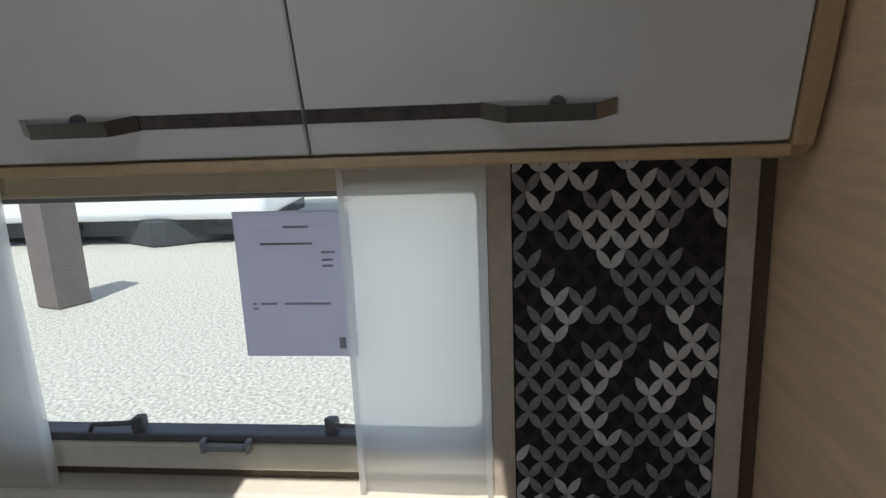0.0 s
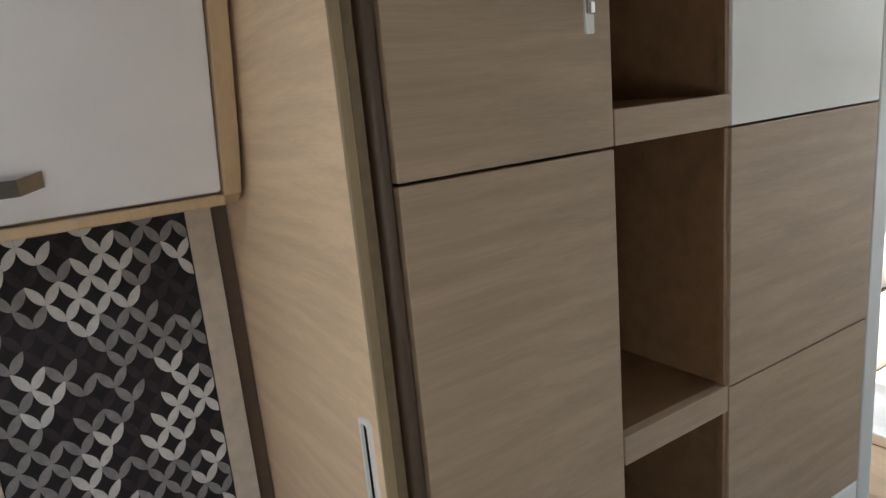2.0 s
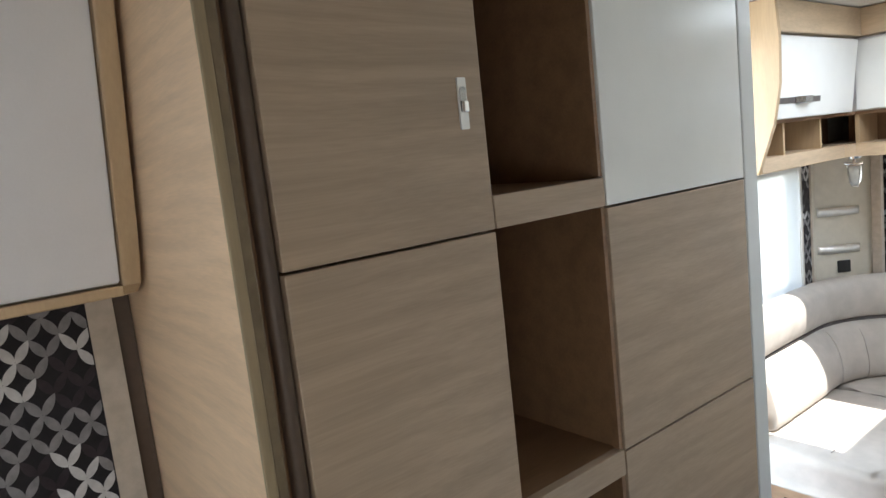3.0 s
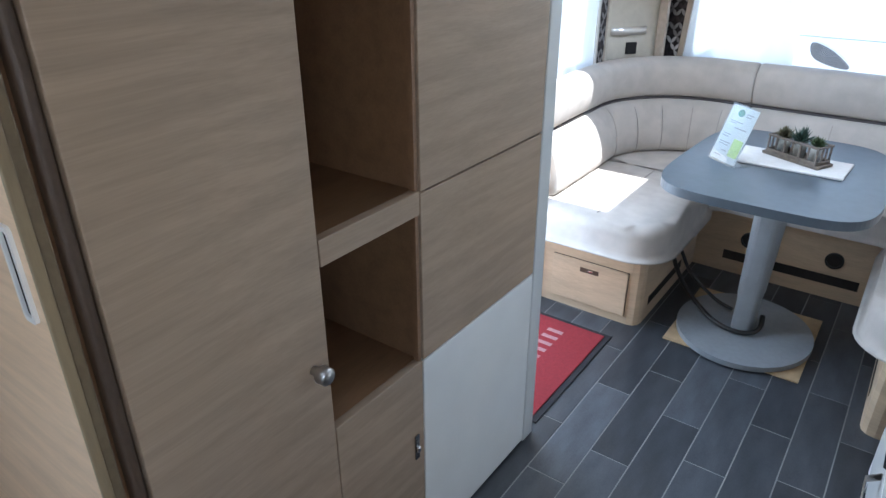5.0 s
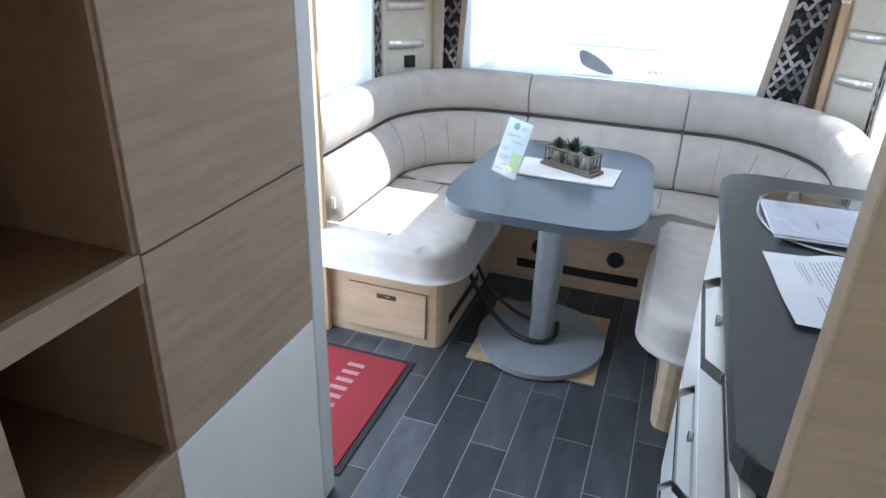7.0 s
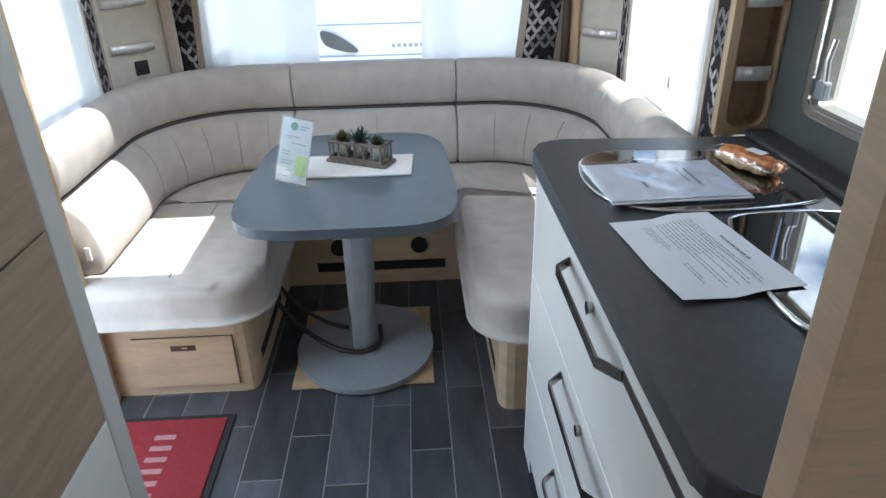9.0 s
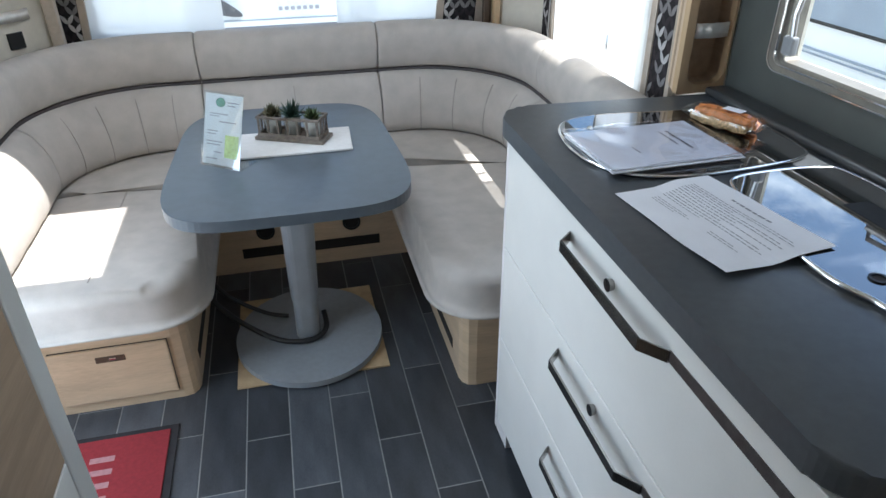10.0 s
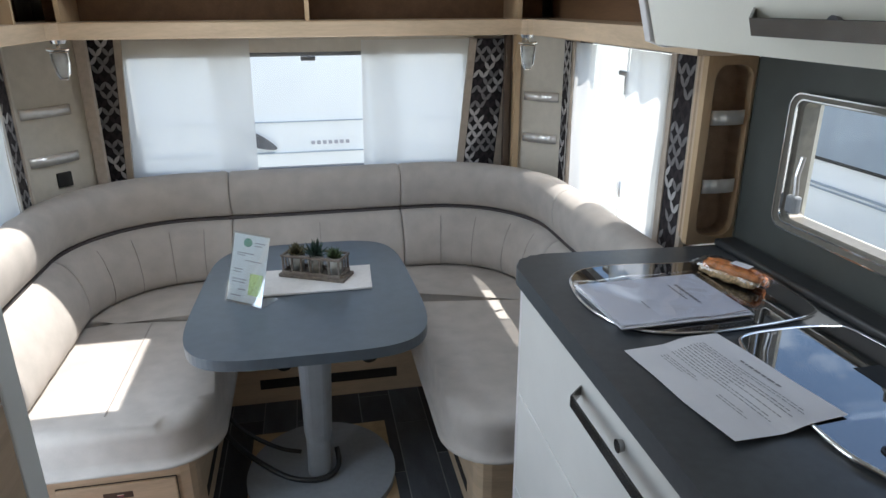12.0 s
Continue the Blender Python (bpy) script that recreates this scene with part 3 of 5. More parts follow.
def patterned_panel(name, p0, p1, z0, z1, label, border0=0.03, border1=0.03, lean=0.0, pitch=0.0445, rise=0.0318):
    """A dark board curtain with beige borders, printed with rows of paired leaves."""
    p0, p1 = Vector((*p0, 0)), Vector((*p1, 0))
    d = (p1 - p0).normalized()
    nrm = Vector((d.y, -d.x, 0))
    L = (p1 - p0).length
    t = thing(name, (*((p0 + p1) / 2).to_2d(), z0), label, "curtain", "leaf-patterned curtains")

    def pt(u, z, o):
        q = p0 + d * (u + lean * (z1 - z) / (z1 - z0)) + nrm * o
        return (q.x, q.y, z)

    def slab(u0, u1, o0, o1, steps=1):
        bm = bmesh.new()
        vs = [[bm.verts.new(pt(u, z, o)) for u, o in ((u0, o0), (u1, o0), (u1, o1), (u0, o1))] for z in (z0, z1)]
        bm.faces.new(vs[0])
        bm.faces.new(vs[1])
        for k in range(4):
            bm.faces.new((vs[0][k], vs[0][(k + 1) % 4], vs[1][(k + 1) % 4], vs[1][k]))
        return bm
    part("fabric", slab(border0, L - border1, 0.0, 0.008), DARK_FABRIC, t)
    if border0:
        part("border", slab(0, border0, -0.002, 0.012), BEIGE, t)
    if border1:
        part("border", slab(L - border1, L, -0.002, 0.012), BEIGE, t)
    tones = [bmesh.new() for _ in range(3)]
    rows = int((z1 - z0) / rise) + 1
    lo, hi = border0 + 0.002, L - border1 - 0.002
    rng = random.Random(int(1000 * (abs(p0.x) + abs(p0.y))))
    cols = int((hi - lo) / pitch) + 4
    # pale pairs run down in short slanting chains among grey and near-black ones
    tone_of = {(r, k): rng.choice((1, 1, 2)) for r in range(rows) for k in range(-1, cols)}
    for _ in range(max(2, int(rows * cols * 0.16))):
        r, k = rng.randrange(-1, rows), rng.randrange(-1, cols)
        way = rng.random() < 0.7
        for _ in range(rng.choice((1, 2, 3, 3, 4))):
            tone_of[(r, k)] = 0
            if rng.random() < 0.22:
                way = not way
            k += (r % 2) if way else (r % 2) - 1
            r += 1
    for r in range(rows):
        zb = z1 - (r + 1) * rise
        for k in range(-1, cols):
            cu = lo + (k + (0.5 if r % 2 else 0.0)) * pitch
            tone = tone_of[(r, k)]
            for side in (-1, 1):
                ax = Vector((side * 0.55, 0.85)).normalized()
                px = Vector((ax.y, -ax.x))
                ln, wd = rise * 1.27, pitch * 0.172
                pts = []
                for q in range(11):
                    s = q / 10
                    pts.append((s, wd * math.sin(math.pi * s ** 0.85) ** 0.8 if 0 < s < 1 else 0.0))
                outl = [ax * (s * ln) + px * w for s, w in pts] + [ax * (s * ln) - px * w for s, w in reversed(pts[1:-1])]
                outl = [Vector((cu + side * 0.0008, zb)) + o for o in outl]
                outl = [Vector((min(max(o.x, lo), hi), max(min(o.y, z1 - 0.002), z0))) for o in outl]
                if max(o.x for o in outl) - min(o.x for o in outl) < 0.004 or max(o.y for o in outl) - min(o.y for o in outl) < 0.004:
                    continue
                bm = tones[tone]
                bm.faces.new([bm.verts.new(pt(o.x, o.y, 0.0086 + 0.0003 * (2 - tone))) for o in outl])
    for bm, mat, words in zip(tones, (PRINT_LIGHT, PRINT_MID, PRINT_DARK), ("pale grey printed leaves", "mid grey printed leaves", "near-black printed leaves")):
        part("leaf_print", bm, mat, t, words)["kind"] = "stuff"
    return t


sheer_panel("sheer_curtain", (XL + 0.062, 0.135), (XL + 0.062, -0.106), 0.70, 1.425, "white sheer curtain panel beside the bedroom window", waves=1, depth=0.003)
sheer_panel("sheer_curtain", (XL + 0.062, -0.700), (XL + 0.062, -1.05), 0.70, 1.425, "white sheer curtain panel beside the bedroom window", waves=1, depth=0.003, lean=-0.005)
patterned_panel("patterned_curtain", (XL + 0.05, 0.136), (XL + 0.05, 0.552), 0.70, 1.428, "dark curtain panel with grey leaf print and beige borders", 0.038, 0.042)
# dinette
sheer_panel("sheer_curtain", (-0.60, YF - 0.055), (-0.105, YF - 0.055), 0.80, 1.385, "white sheer curtain drawn across the end window", waves=2, lean=-0.012, fold=(0.66, 0.92))
sheer_panel("sheer_curtain", (0.335, YF - 0.055), (0.785, YF - 0.055), 0.80, 1.375, "white sheer curtain drawn across the end window", waves=2, lean=-0.01, fold=(0.05, 0.30))
patterned_panel("patterned_curtain", (-0.735, YF - 0.06), (-0.572, YF - 0.06), 0.80, 1.392, "narrow leaf-print curtain beside the end window", 0.004, 0.025, lean=-0.035)
patterned_panel("patterned_curtain", (0.785, YF - 0.06), (0.985, YF - 0.06), 0.80, 1.375, "narrow leaf-print curtain beside the end window", 0.03, 0.032, lean=-0.06)
sheer_panel("sheer_curtain", (XL + 0.04, 3.215), (XL + 0.04, 2.64), 0.84, 1.40, "white sheer curtain over the dinette side window", waves=4)
patterned_panel("patterned_curtain", (XL + 0.035, 3.20), (XL + 0.035, 3.31), 0.80, 1.41, "narrow leaf-print curtain beside the dinette side window", 0.02, 0.012)
sheer_panel("sheer_curtain", (XR - 0.04, 3.16), (XR - 0.04, 3.385), 0.80, 1.375, "white sheer curtain beside the dinette side window", waves=2)
sheer_panel("sheer_curtain", (XR - 0.04, 2.64), (XR - 0.04, 2.90), 0.80, 1.375, "white sheer curtain beside the dinette side window", waves=2)
patterned_panel("patterned_curtain", (XR - 0.03, 3.50), (XR - 0.03, 3.365), 0.80, 1.375, "narrow leaf-print curtain beside the dinette side window", 0.01, 0.02)
patterned_panel("patterned_curtain", (XR - 0.03, 2.65), (XR - 0.03, 2.50), 0.80, 1.39, "narrow leaf-print curtain beside the dinette side window", 0.03, 0.02)


# ---- bedroom: overhead cupboard and sliding door ----
def slanted_door(u0, u1, z0, z1, axis_x, thick, side):
    """A cupboard door in a leaning plane; axis_x gives its face x at a height, side the way it faces."""
    bm = bmesh.new()
    pts = [(u0, z0), (u1, z0), (u1, z1), (u0, z1)]
    f = [bm.verts.new((axis_x(z), u, z)) for u, z in pts]
    b = [bm.verts.new((axis_x(z) - side * thick, u, z)) for u, z in pts]
    bm.faces.new(f)
    bm.faces.new(b)
    for i in range(4):
        bm.faces.new((f[i], f[(i + 1) % 4], b[(i + 1) % 4], b[i]))
    bmesh.ops.bevel(bm, geom=bm.edges[:], offset=0.002, segments=2, affect="EDGES")
    return bm


def bow_handle(parent, xf, side, ya, yb, z, height, out=0.026, strip_to=None, knob_y=None, dz=0.0, knob_up=-0.006):
    """A flat metal strip that bends out from the front between ya and yb, runs on as a dark inlay to strip_to, with a push button."""
    s = 1 if yb > ya else -1
    path = [(0.0, ya, 0.0), (out, ya + s * 0.03, dz), (out, yb - s * 0.035, dz), (0.0, yb, 0.0)]
    bm = bmesh.new()
    prev = None
    for o, y, drop in path:
        ring_ = [bm.verts.new((xf(zz) + side * (o + q), y, zz + drop)) for q, zz in ((0.0, z), (0.004, z), (0.004, z + height), (0.0, z + height))]
        if prev:
            for k in range(4):
                bm.faces.new((prev[k], prev[(k + 1) % 4], ring_[(k + 1) % 4], ring_[k]))
        else:
            bm.faces.new(ring_)
        prev = ring_
    bm.faces.new(prev)
    h = part("handle", bm, DARK_METAL, parent, "dark polished metal bow handle")
    if dz < 0:
        # flat dark strip on the door paints the shade behind the bow
        part("grip_shade", box(min(xf(z), xf(z) + side * 0.003), max(xf(z), xf(z) + side * 0.003), min(ya + s * 0.006, yb), max(ya + s * 0.006, yb), z + 0.001, z + height - 0.001), STRIP_DARK, parent)
    if strip_to is not None:
        bm = bmesh.new()
        vs = [bm.verts.new((xf(zz) + side * o, y, zz)) for y in (yb, strip_to) for o, zz in ((-0.001, z + 0.001), (0.0015, z + 0.001), (0.0015, z + height - 0.001), (-0.001, z + height - 0.001))]
        for q in ((0, 1, 5, 4), (1, 2, 6, 5), (2, 3, 7, 6), (3, 0, 4, 7), (0, 1, 2, 3), (4, 5, 6, 7)):
            bm.faces.new([vs[i] for i in q])
        part("inlay", bm, STRIP_DARK, parent, "dark inlay strip")
    if knob_y is not None:
        zk = z + height + knob_up
        bm = bmesh.new()
        bmesh.ops.create_cone(bm, cap_ends=True, segments=20, radius1=0.0115, radius2=0.0095, depth=0.010, matrix=Matrix.Translation((xf(zk) + side * 0.006, knob_y, zk)) @ Matrix.Rotation(radians(90), 4, "Y"))
        part("push_button", bm, LATCH if dz < 0 else DARK_METAL, parent, "round metal push button")
    return h


def bed_face(z):
    return -0.695 + (z - 1.445) * 0.27


oc = thing("overhead_cupboard", (-0.78, 0.0, 1.43), "overhead bedroom cupboard with off-white doors and oak trim", "cupboard")
part("body", prism([(XL, 1.43), (-0.722, 1.43), (bed_face(1.95) - 0.024, 1.95), (XL, 1.95)], "y", -1.4, 0.545), WALL, oc)
part("bottom_trim", box(XL, -0.695, -1.4, 0.548, 1.424, 1.441, 0.003), OAK_EDGE, oc, "pale oak edge")
for y0, y1, ha, hb, st, kb in ((-0.107, 0.5435, 0.316, 0.136, -0.106, 0.238), (-0.772, -0.111, -0.530, -0.350, -0.112, -0.44), (-1.39, -0.782, -1.15, -0.98, -0.784, -1.07)):
    dr = part("door", slanted_door(y0, y1, 1.446, 1.93, bed_face, 0.02, 1), WHITE_LAM, oc)
    bow_handle(dr, bed_face, 1, ha, hb, 1.489, 0.022, strip_to=st, knob_y=kb, dz=-0.006, knob_up=-0.006)
part("end_panel", prism([(XL, 1.405), (-0.80, 1.41), (-0.715, 1.424), (-0.690, 1.440), (-0.665, 1.52), (-0.548, 1.95), (XL, 1.95)], "y", 0.546, 0.574, 0.004), OAK_EDGE, oc, "pale oak end panel")

sd = thing("sliding_door", (-0.6, 0.6, 0.0), "pale oak sliding door pushed open with a flush pull", "door")
part("leaf", box(XL, -0.326, 0.584, 0.611, 0.005, 1.955, 0.002), OAK_PANEL, sd)
part("edge_strip", box(-0.326, -0.320, 0.5835, 0.598, 0.005, 1.955, 0.002), OLIVE, sd, "olive brown edging")
# shaded rear of the door edge, put into the colour
part("rear_strip", box(-0.328, -0.3235, 0.598, 0.6125, 0.005, 1.955, 0.002), OLIVE_SHADED, sd, "olive brown edging, darkened for the shade at its rear")
pull = part("flush_pull", ring(round_rect(-0.371, -0.343, 1.059, 1.183, 0.007), round_rect(-0.365, -0.349, 1.066, 1.176, 0.005), "y", 0.579, 0.5845), PULL, sd, "bright framed flush pull")
part("pull_recess", prism(round_rect(-0.3655, -0.3485, 1.0645, 1.1775, 0.006), "y", 0.5825, 0.5839), DEEP_BLACK, pull)
# dark strip added to paint the shade between curtain and door
single("gap_shade_strip", box(XL, XL + 0.045, 0.553, 0.5825, 0.0, 1.43), BROWN, (XL + 0.02, 0.57, 0.0), "dark strip added for the shade where curtain meets door", "trim", kind="structure")

# ---- wardrobe ----
WX = -0.330
wr = thing("wardrobe", (-0.6, 1.2, 0.0), "tall oak wardrobe with open shelves and white panels", "wardrobe")
part("corner_profile", prism(round_rect(-0.40, -0.334, 0.6265, 0.6475, 0.0095), "z", 0.0, ZC - 0.003), BROWN, wr, "dark brown rounded corner profile")
part("back_panel", box(XL + 0.002, XL + 0.02, 0.62, 1.83, 0.0, ZC - 0.003), OAK_SHADED, wr)
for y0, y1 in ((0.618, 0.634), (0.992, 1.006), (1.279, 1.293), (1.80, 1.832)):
    part("side_panel", box(XL + 0.02, WX - 0.021, y0, y1, 0.0, ZC - 0.003), OAK_SHADED if y1 < 1.5 else OAK_EDGE, wr)
part("top_panel", box(XL + 0.02, WX - 0.021, 0.634, 1.80, 1.935, 1.962), OAK_SHADED, wr)
# doors of the first column
D1 = part("door", box(WX - 0.02, WX, 0.649, 1.0045, 0.045, 1.4605, 0.0018), OAK_FRONT, wr)
D2 = part("door", box(WX - 0.02, WX, 0.649, 1.0045, 1.4645, 1.95, 0.0018), OAK_FRONT, wr)
bm = tube([(WX, 0.968, 0.766), (WX + 0.008, 0.968, 0.766), (WX + 0.018, 0.968, 0.766), (WX + 0.034, 0.968, 0.766), (WX + 0.038, 0.968, 0.766)], lambda s: 0.009 if s < 0.3 else (0.017 if s < 0.9 else 0.013), 20)
part("knob", bm, BRUSHED, D1, "round brushed metal knob", True)


def lock_plate(parent, yc, zc, h=0.075, w=0.018, mat=SATIN):
    pl = part("lock_plate", prism(round_rect(yc - w / 2, yc + w / 2, zc - h / 2, zc + h / 2, 0.002), "x", WX, WX + 0.003), mat, parent, "bright metal lock plate" if mat is SATIN else "dark metal lock plate")
    part("keyhole", prism(round_rect(yc - 0.006, yc + 0.006, zc - h * 0.18, zc + h * 0.32, 0.005), "x", WX + 0.003, WX + 0.0042), DARK_METAL, pl)
    part("latch", box(WX + 0.003, WX + 0.01, yc - 0.005, yc + 0.005, zc - h * 0.18, zc + h * 0.05, 0.002), CHROME, pl)


lock_plate(D2, 0.963, 1.657, w=0.016)
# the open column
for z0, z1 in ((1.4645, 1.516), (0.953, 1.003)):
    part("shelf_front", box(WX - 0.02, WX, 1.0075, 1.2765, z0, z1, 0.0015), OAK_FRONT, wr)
    part("shelf", box(XL + 0.02, WX - 0.021, 1.006, 1.279, z1 - 0.02, z1 - 0.002), OAK_SHADED, wr)
part("shelf", box(XL + 0.02, WX - 0.021, 1.006, 1.279, 0.583, 0.602), OAK_SHADED, wr)
D3 = part("door", box(WX - 0.02, WX, 1.0075, 1.2765, 0.045, 0.604, 0.0018), OAK_FRONT, wr)
lock_plate(D3, 1.248, 0.378, 0.07, 0.015, DARK_METAL)
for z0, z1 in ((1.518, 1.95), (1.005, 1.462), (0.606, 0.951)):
    part("edge_lip", box(WX - 0.018, WX - 0.004, 1.267, 1.2765, z0, z1), OAK_SHADED, wr)
# the third column
for z0, z1, m in ((1.4645, 1.95, WHITE_GLOSS), (1.0005, 1.4605, OAK_FRONT), (0.6045, 0.9965, OAK_FRONT), (0.012, 0.6005, WHITE_GLOSS)):
    part("drawer_front", box(WX - 0.02, WX, 1.2805, 1.7705, z0, z1, 0.0018), m, wr, "white lacquered panel" if m is WHITE_GLOSS else "oak panel")
part("post", box(WX - 0.02, WX + 0.001, 1.774, 1.832, 0.0, ZC - 0.003, 0.004), GREY_STRIP, wr, "white post at the doorway end")
part("plinth", box(WX - 0.04, WX - 0.022, 0.64, 1.78, 0.0, 0.044), VOID, wr)

# ---- dinette: bench bases ----
bl = thing("bench_base", (-0.58, 2.95, 0.0), "pale oak bench base with a drawer front", "bench", "dinette bench bases")
part("box", prism([(XL, 2.60), (-0.33, 2.60), (-0.305, 2.606), (-0.291, 2.622), (-0.285, 2.645), (-0.285, 3.77), (XL, 3.77)], "z", 0.0, 0.315), OAK_BASE, bl)
part("drawer_gap", box(-0.6650, -0.3410, 2.596, 2.5995, 0.0370, 0.2300), VOID, bl)
df = part("drawer_front", box(-0.664, -0.342, 2.588, 2.598, 0.038, 0.229, 0.003), OAK_BASE, bl)
part("grip", box(-0.542, -0.462, 2.5855, 2.5885, 0.183, 0.203, 0.001), BROWN, df, "dark grip with a bright catch")
part("catch", box(-0.505, -0.485, 2.582, 2.586, 0.190, 0.198, 0.002), CHROME, df)
part("vent_slot", box(-0.2855, -0.2835, 2.70, 3.10, 0.06, 0.098), VOID, bl)
single("bench_end_board", box(XL + 0.001, -0.742, 2.560, 2.586, 0.0, 1.405, 0.003), OAK_EDGE, (-0.81, 2.57, 0.0), "upright oak board between doorway and bench", "partition", kind="structure")
br = thing("bench_base", (0.8, 2.95, 0.0), "pale oak bench base rounded at its corner", "bench", "dinette bench bases")
part("box", prism([(XR, 2.435), (0.56, 2.435), (0.535, 2.441), (0.521, 2.457), (0.515, 2.48), (0.515, 3.77), (XR, 3.77)], "z", 0.0, 0.315), OAK_BASE, br)
part("vent_slot", box(0.5135, 0.5155, 2.56, 3.12, 0.06, 0.098), VOID, br)
bb = thing("bench_base", (0.115, 3.4, 0.0), "oak bench base with vent slot and round outlets", "bench", "dinette bench bases")
part("board", box(-0.284, 0.514, 3.30, 3.33, 0.0, 0.315), OAK_BASE, bb)
part("vent_slot", box(-0.157, 0.390, 3.297, 3.301, 0.064, 0.106), VOID, bb)
for xx in (-0.058, 0.280):
    vo = part("air_outlet", ring([(xx + 0.036 * math.cos(radians(a)), 0.178 + 0.036 * math.sin(radians(a))) for a in range(0, 360, 15)], [(xx + 0.028 * math.cos(radians(a)), 0.178 + 0.028 * math.sin(radians(a))) for a in range(0, 360, 15)], "y", 3.29, 3.3005), BLACK, bb, "round black air outlet")
    part("outlet_flap", prism([(xx + 0.028 * math.cos(radians(a)), 0.178 + 0.028 * math.sin(radians(a))) for a in range(0, 360, 15)], "y", 3.295, 3.2995), VOID, vo)


# ---- dinette: cushions ----
def u_path(inset, y_left, y_right):
    """The line of the backs in plan, from the left end round to the right end, with normals to the inside."""
    xl, xr, yb, r = -0.785, 0.985, 3.610, 0.42
    out = []
    n = 14
    for i in range(n):
        out.append((xl, y_left + (yb - r - y_left) * i / n, 1, 0))
    for i in range(19):
        a = radians(180 - 90 * i / 18)
        out.append((xl + r + r * math.cos(a), yb - r + r * math.sin(a), -math.cos(a), -math.sin(a)))
    for i in range(1, 25):
        out.append((xl + r + (xr - r - xl - r) * i / 24, yb, 0, -1))
    for i in range(1, 19):
        a = radians(90 - 90 * i / 18)
        out.append((xr - r + r * math.cos(a), yb - r + r * math.sin(a), -math.cos(a), -math.sin(a)))
    for i in range(1, n + 1):
        out.append((xr, yb - r + (y_right - yb + r) * i / n, -1, 0))
    return out


U = u_path(0, 2.635, 2.45)


def cut_path(lo, hi):
    """The piece of the U between two lengths along it, evenly stepped."""
    ls = [0.0]
    for a, b in zip(U, U[1:]):
        ls.append(ls[-1] + math.hypot(b[0] - a[0], b[1] - a[1]))
    arr = np.array(U)
    n = max(8, int((hi - lo) / 0.02))
    s = np.linspace(lo, hi, n)
    # extra steps close to both ends for the rounding
    e = np.array([0.002, 0.006, 0.012])
    s = np.unique(np.r_[s, lo + e, hi - e])
    rows = [[float(np.interp(v, ls, arr[:, k])) for k in range(4)] for v in s]
    fixed = []
    for x, y, nx, ny in rows:
        q = math.hypot(nx, ny)
        fixed.append((x, y, nx / q, ny / q))
    return fixed, s, ls[-1]


def length_at(x=None, y=None, last=False):
    best = None
    ls = 0.0
    for a, b in zip(U, U[1:]):
        for k, v in ((0, x), (1, y)):
            if v is not None and min(a[k], b[k]) <= v <= max(a[k], b[k]) and abs(b[k] - a[k]) > 1e-9:
                hit = ls + (v - a[k]) / (b[k] - a[k]) * math.hypot(b[0] - a[0], b[1] - a[1])
                if best is None or last:
                    best = hit
        ls += math.hypot(b[0] - a[0], b[1] - a[1])
    return best


TOTAL = cut_path(0, 1)[2]
LOWER = [(0.070, 0.448), (0.092, 0.475), (0.094, 0.54), (0.070, 0.62), (0.035, 0.672), (0.0, 0.690), (-0.06, 0.690), (-0.085, 0.66), (-0.09, 0.46), (-0.07, 0.447), (0.0, 0.444)]
UPPER = [(-0.002, 0.698), (0.016, 0.715), (0.030, 0.76), (0.034, 0.81), (0.026, 0.85), (0.0, 0.874), (-0.04, 0.880), (-0.078, 0.866), (-0.092, 0.83), (-0.092, 0.72), (-0.07, 0.70)]


def resample(profile, k=2):
    """A closed profile with its corners smoothed."""
    pts = list(profile)
    for _ in range(k):
        q = []
        for a, b in zip(pts, pts[1:] + pts[:1]):
            q.append((0.75 * a[0] + 0.25 * b[0], 0.75 * a[1] + 0.25 * b[1]))
            q.append((0.25 * a[0] + 0.75 * b[0], 0.25 * a[1] + 0.75 * b[1]))
        pts = q
    return pts


def back_cushion(lo, hi, profile, label, tufts=(), piping_z=None, piping_u=0.0):
    lo, hi = lo + 0.002, hi - 0.002
    path, s, _ = cut_path(lo, hi)
    bulge = []
    for v in s:
        e = min(v - lo, hi - v)
        k = 1.0 if e > 0.02 else 0.93 + 0.07 * math.sqrt(max(0.0, 1 - (1 - e / 0.02) ** 2))
        bulge.append(k)
    prof = resample(profile)
    mid = path[len(path) // 2]
    t = thing("back_cushion", (mid[0], mid[1], min(p[1] for p in profile)), label, "cushion", "dinette back cushions")
    bm = sweep(path, prof, bulge)
    # soft uneven filling
    for v in bm.verts:
        w = noise.noise(v.co * 7.0) * 0.004 + noise.noise(v.co * 19.0) * 0.0012
        d = Vector((0.115 - v.co.x, 2.7 - v.co.y, 0)).normalized()
        v.co += d * w
    part("cover", bm, SUEDE, t, smooth=True)
    for q in tufts:
        p, _, _ = cut_path(q - 0.01, q + 0.01)
        x, y, nx, ny = p[len(p) // 2]
        inside = [(u, z) for u, z in prof if u > 0.03 and z < 0.665]
        zs = sorted(inside, key=lambda a: a[1])
        part("seam", tube([(x + nx * (u + 0.0015), y + ny * (u + 0.0015), z) for u, z in zs], 0.0016, 5), SUEDE_SEAM, t)
    if piping_z:
        part("piping", tube([(x + nx * piping_u, y + ny * piping_u, piping_z) for x, y, nx, ny in path], 0.0075, 8), PIPING, t, "dark grey piping", True)
    return t


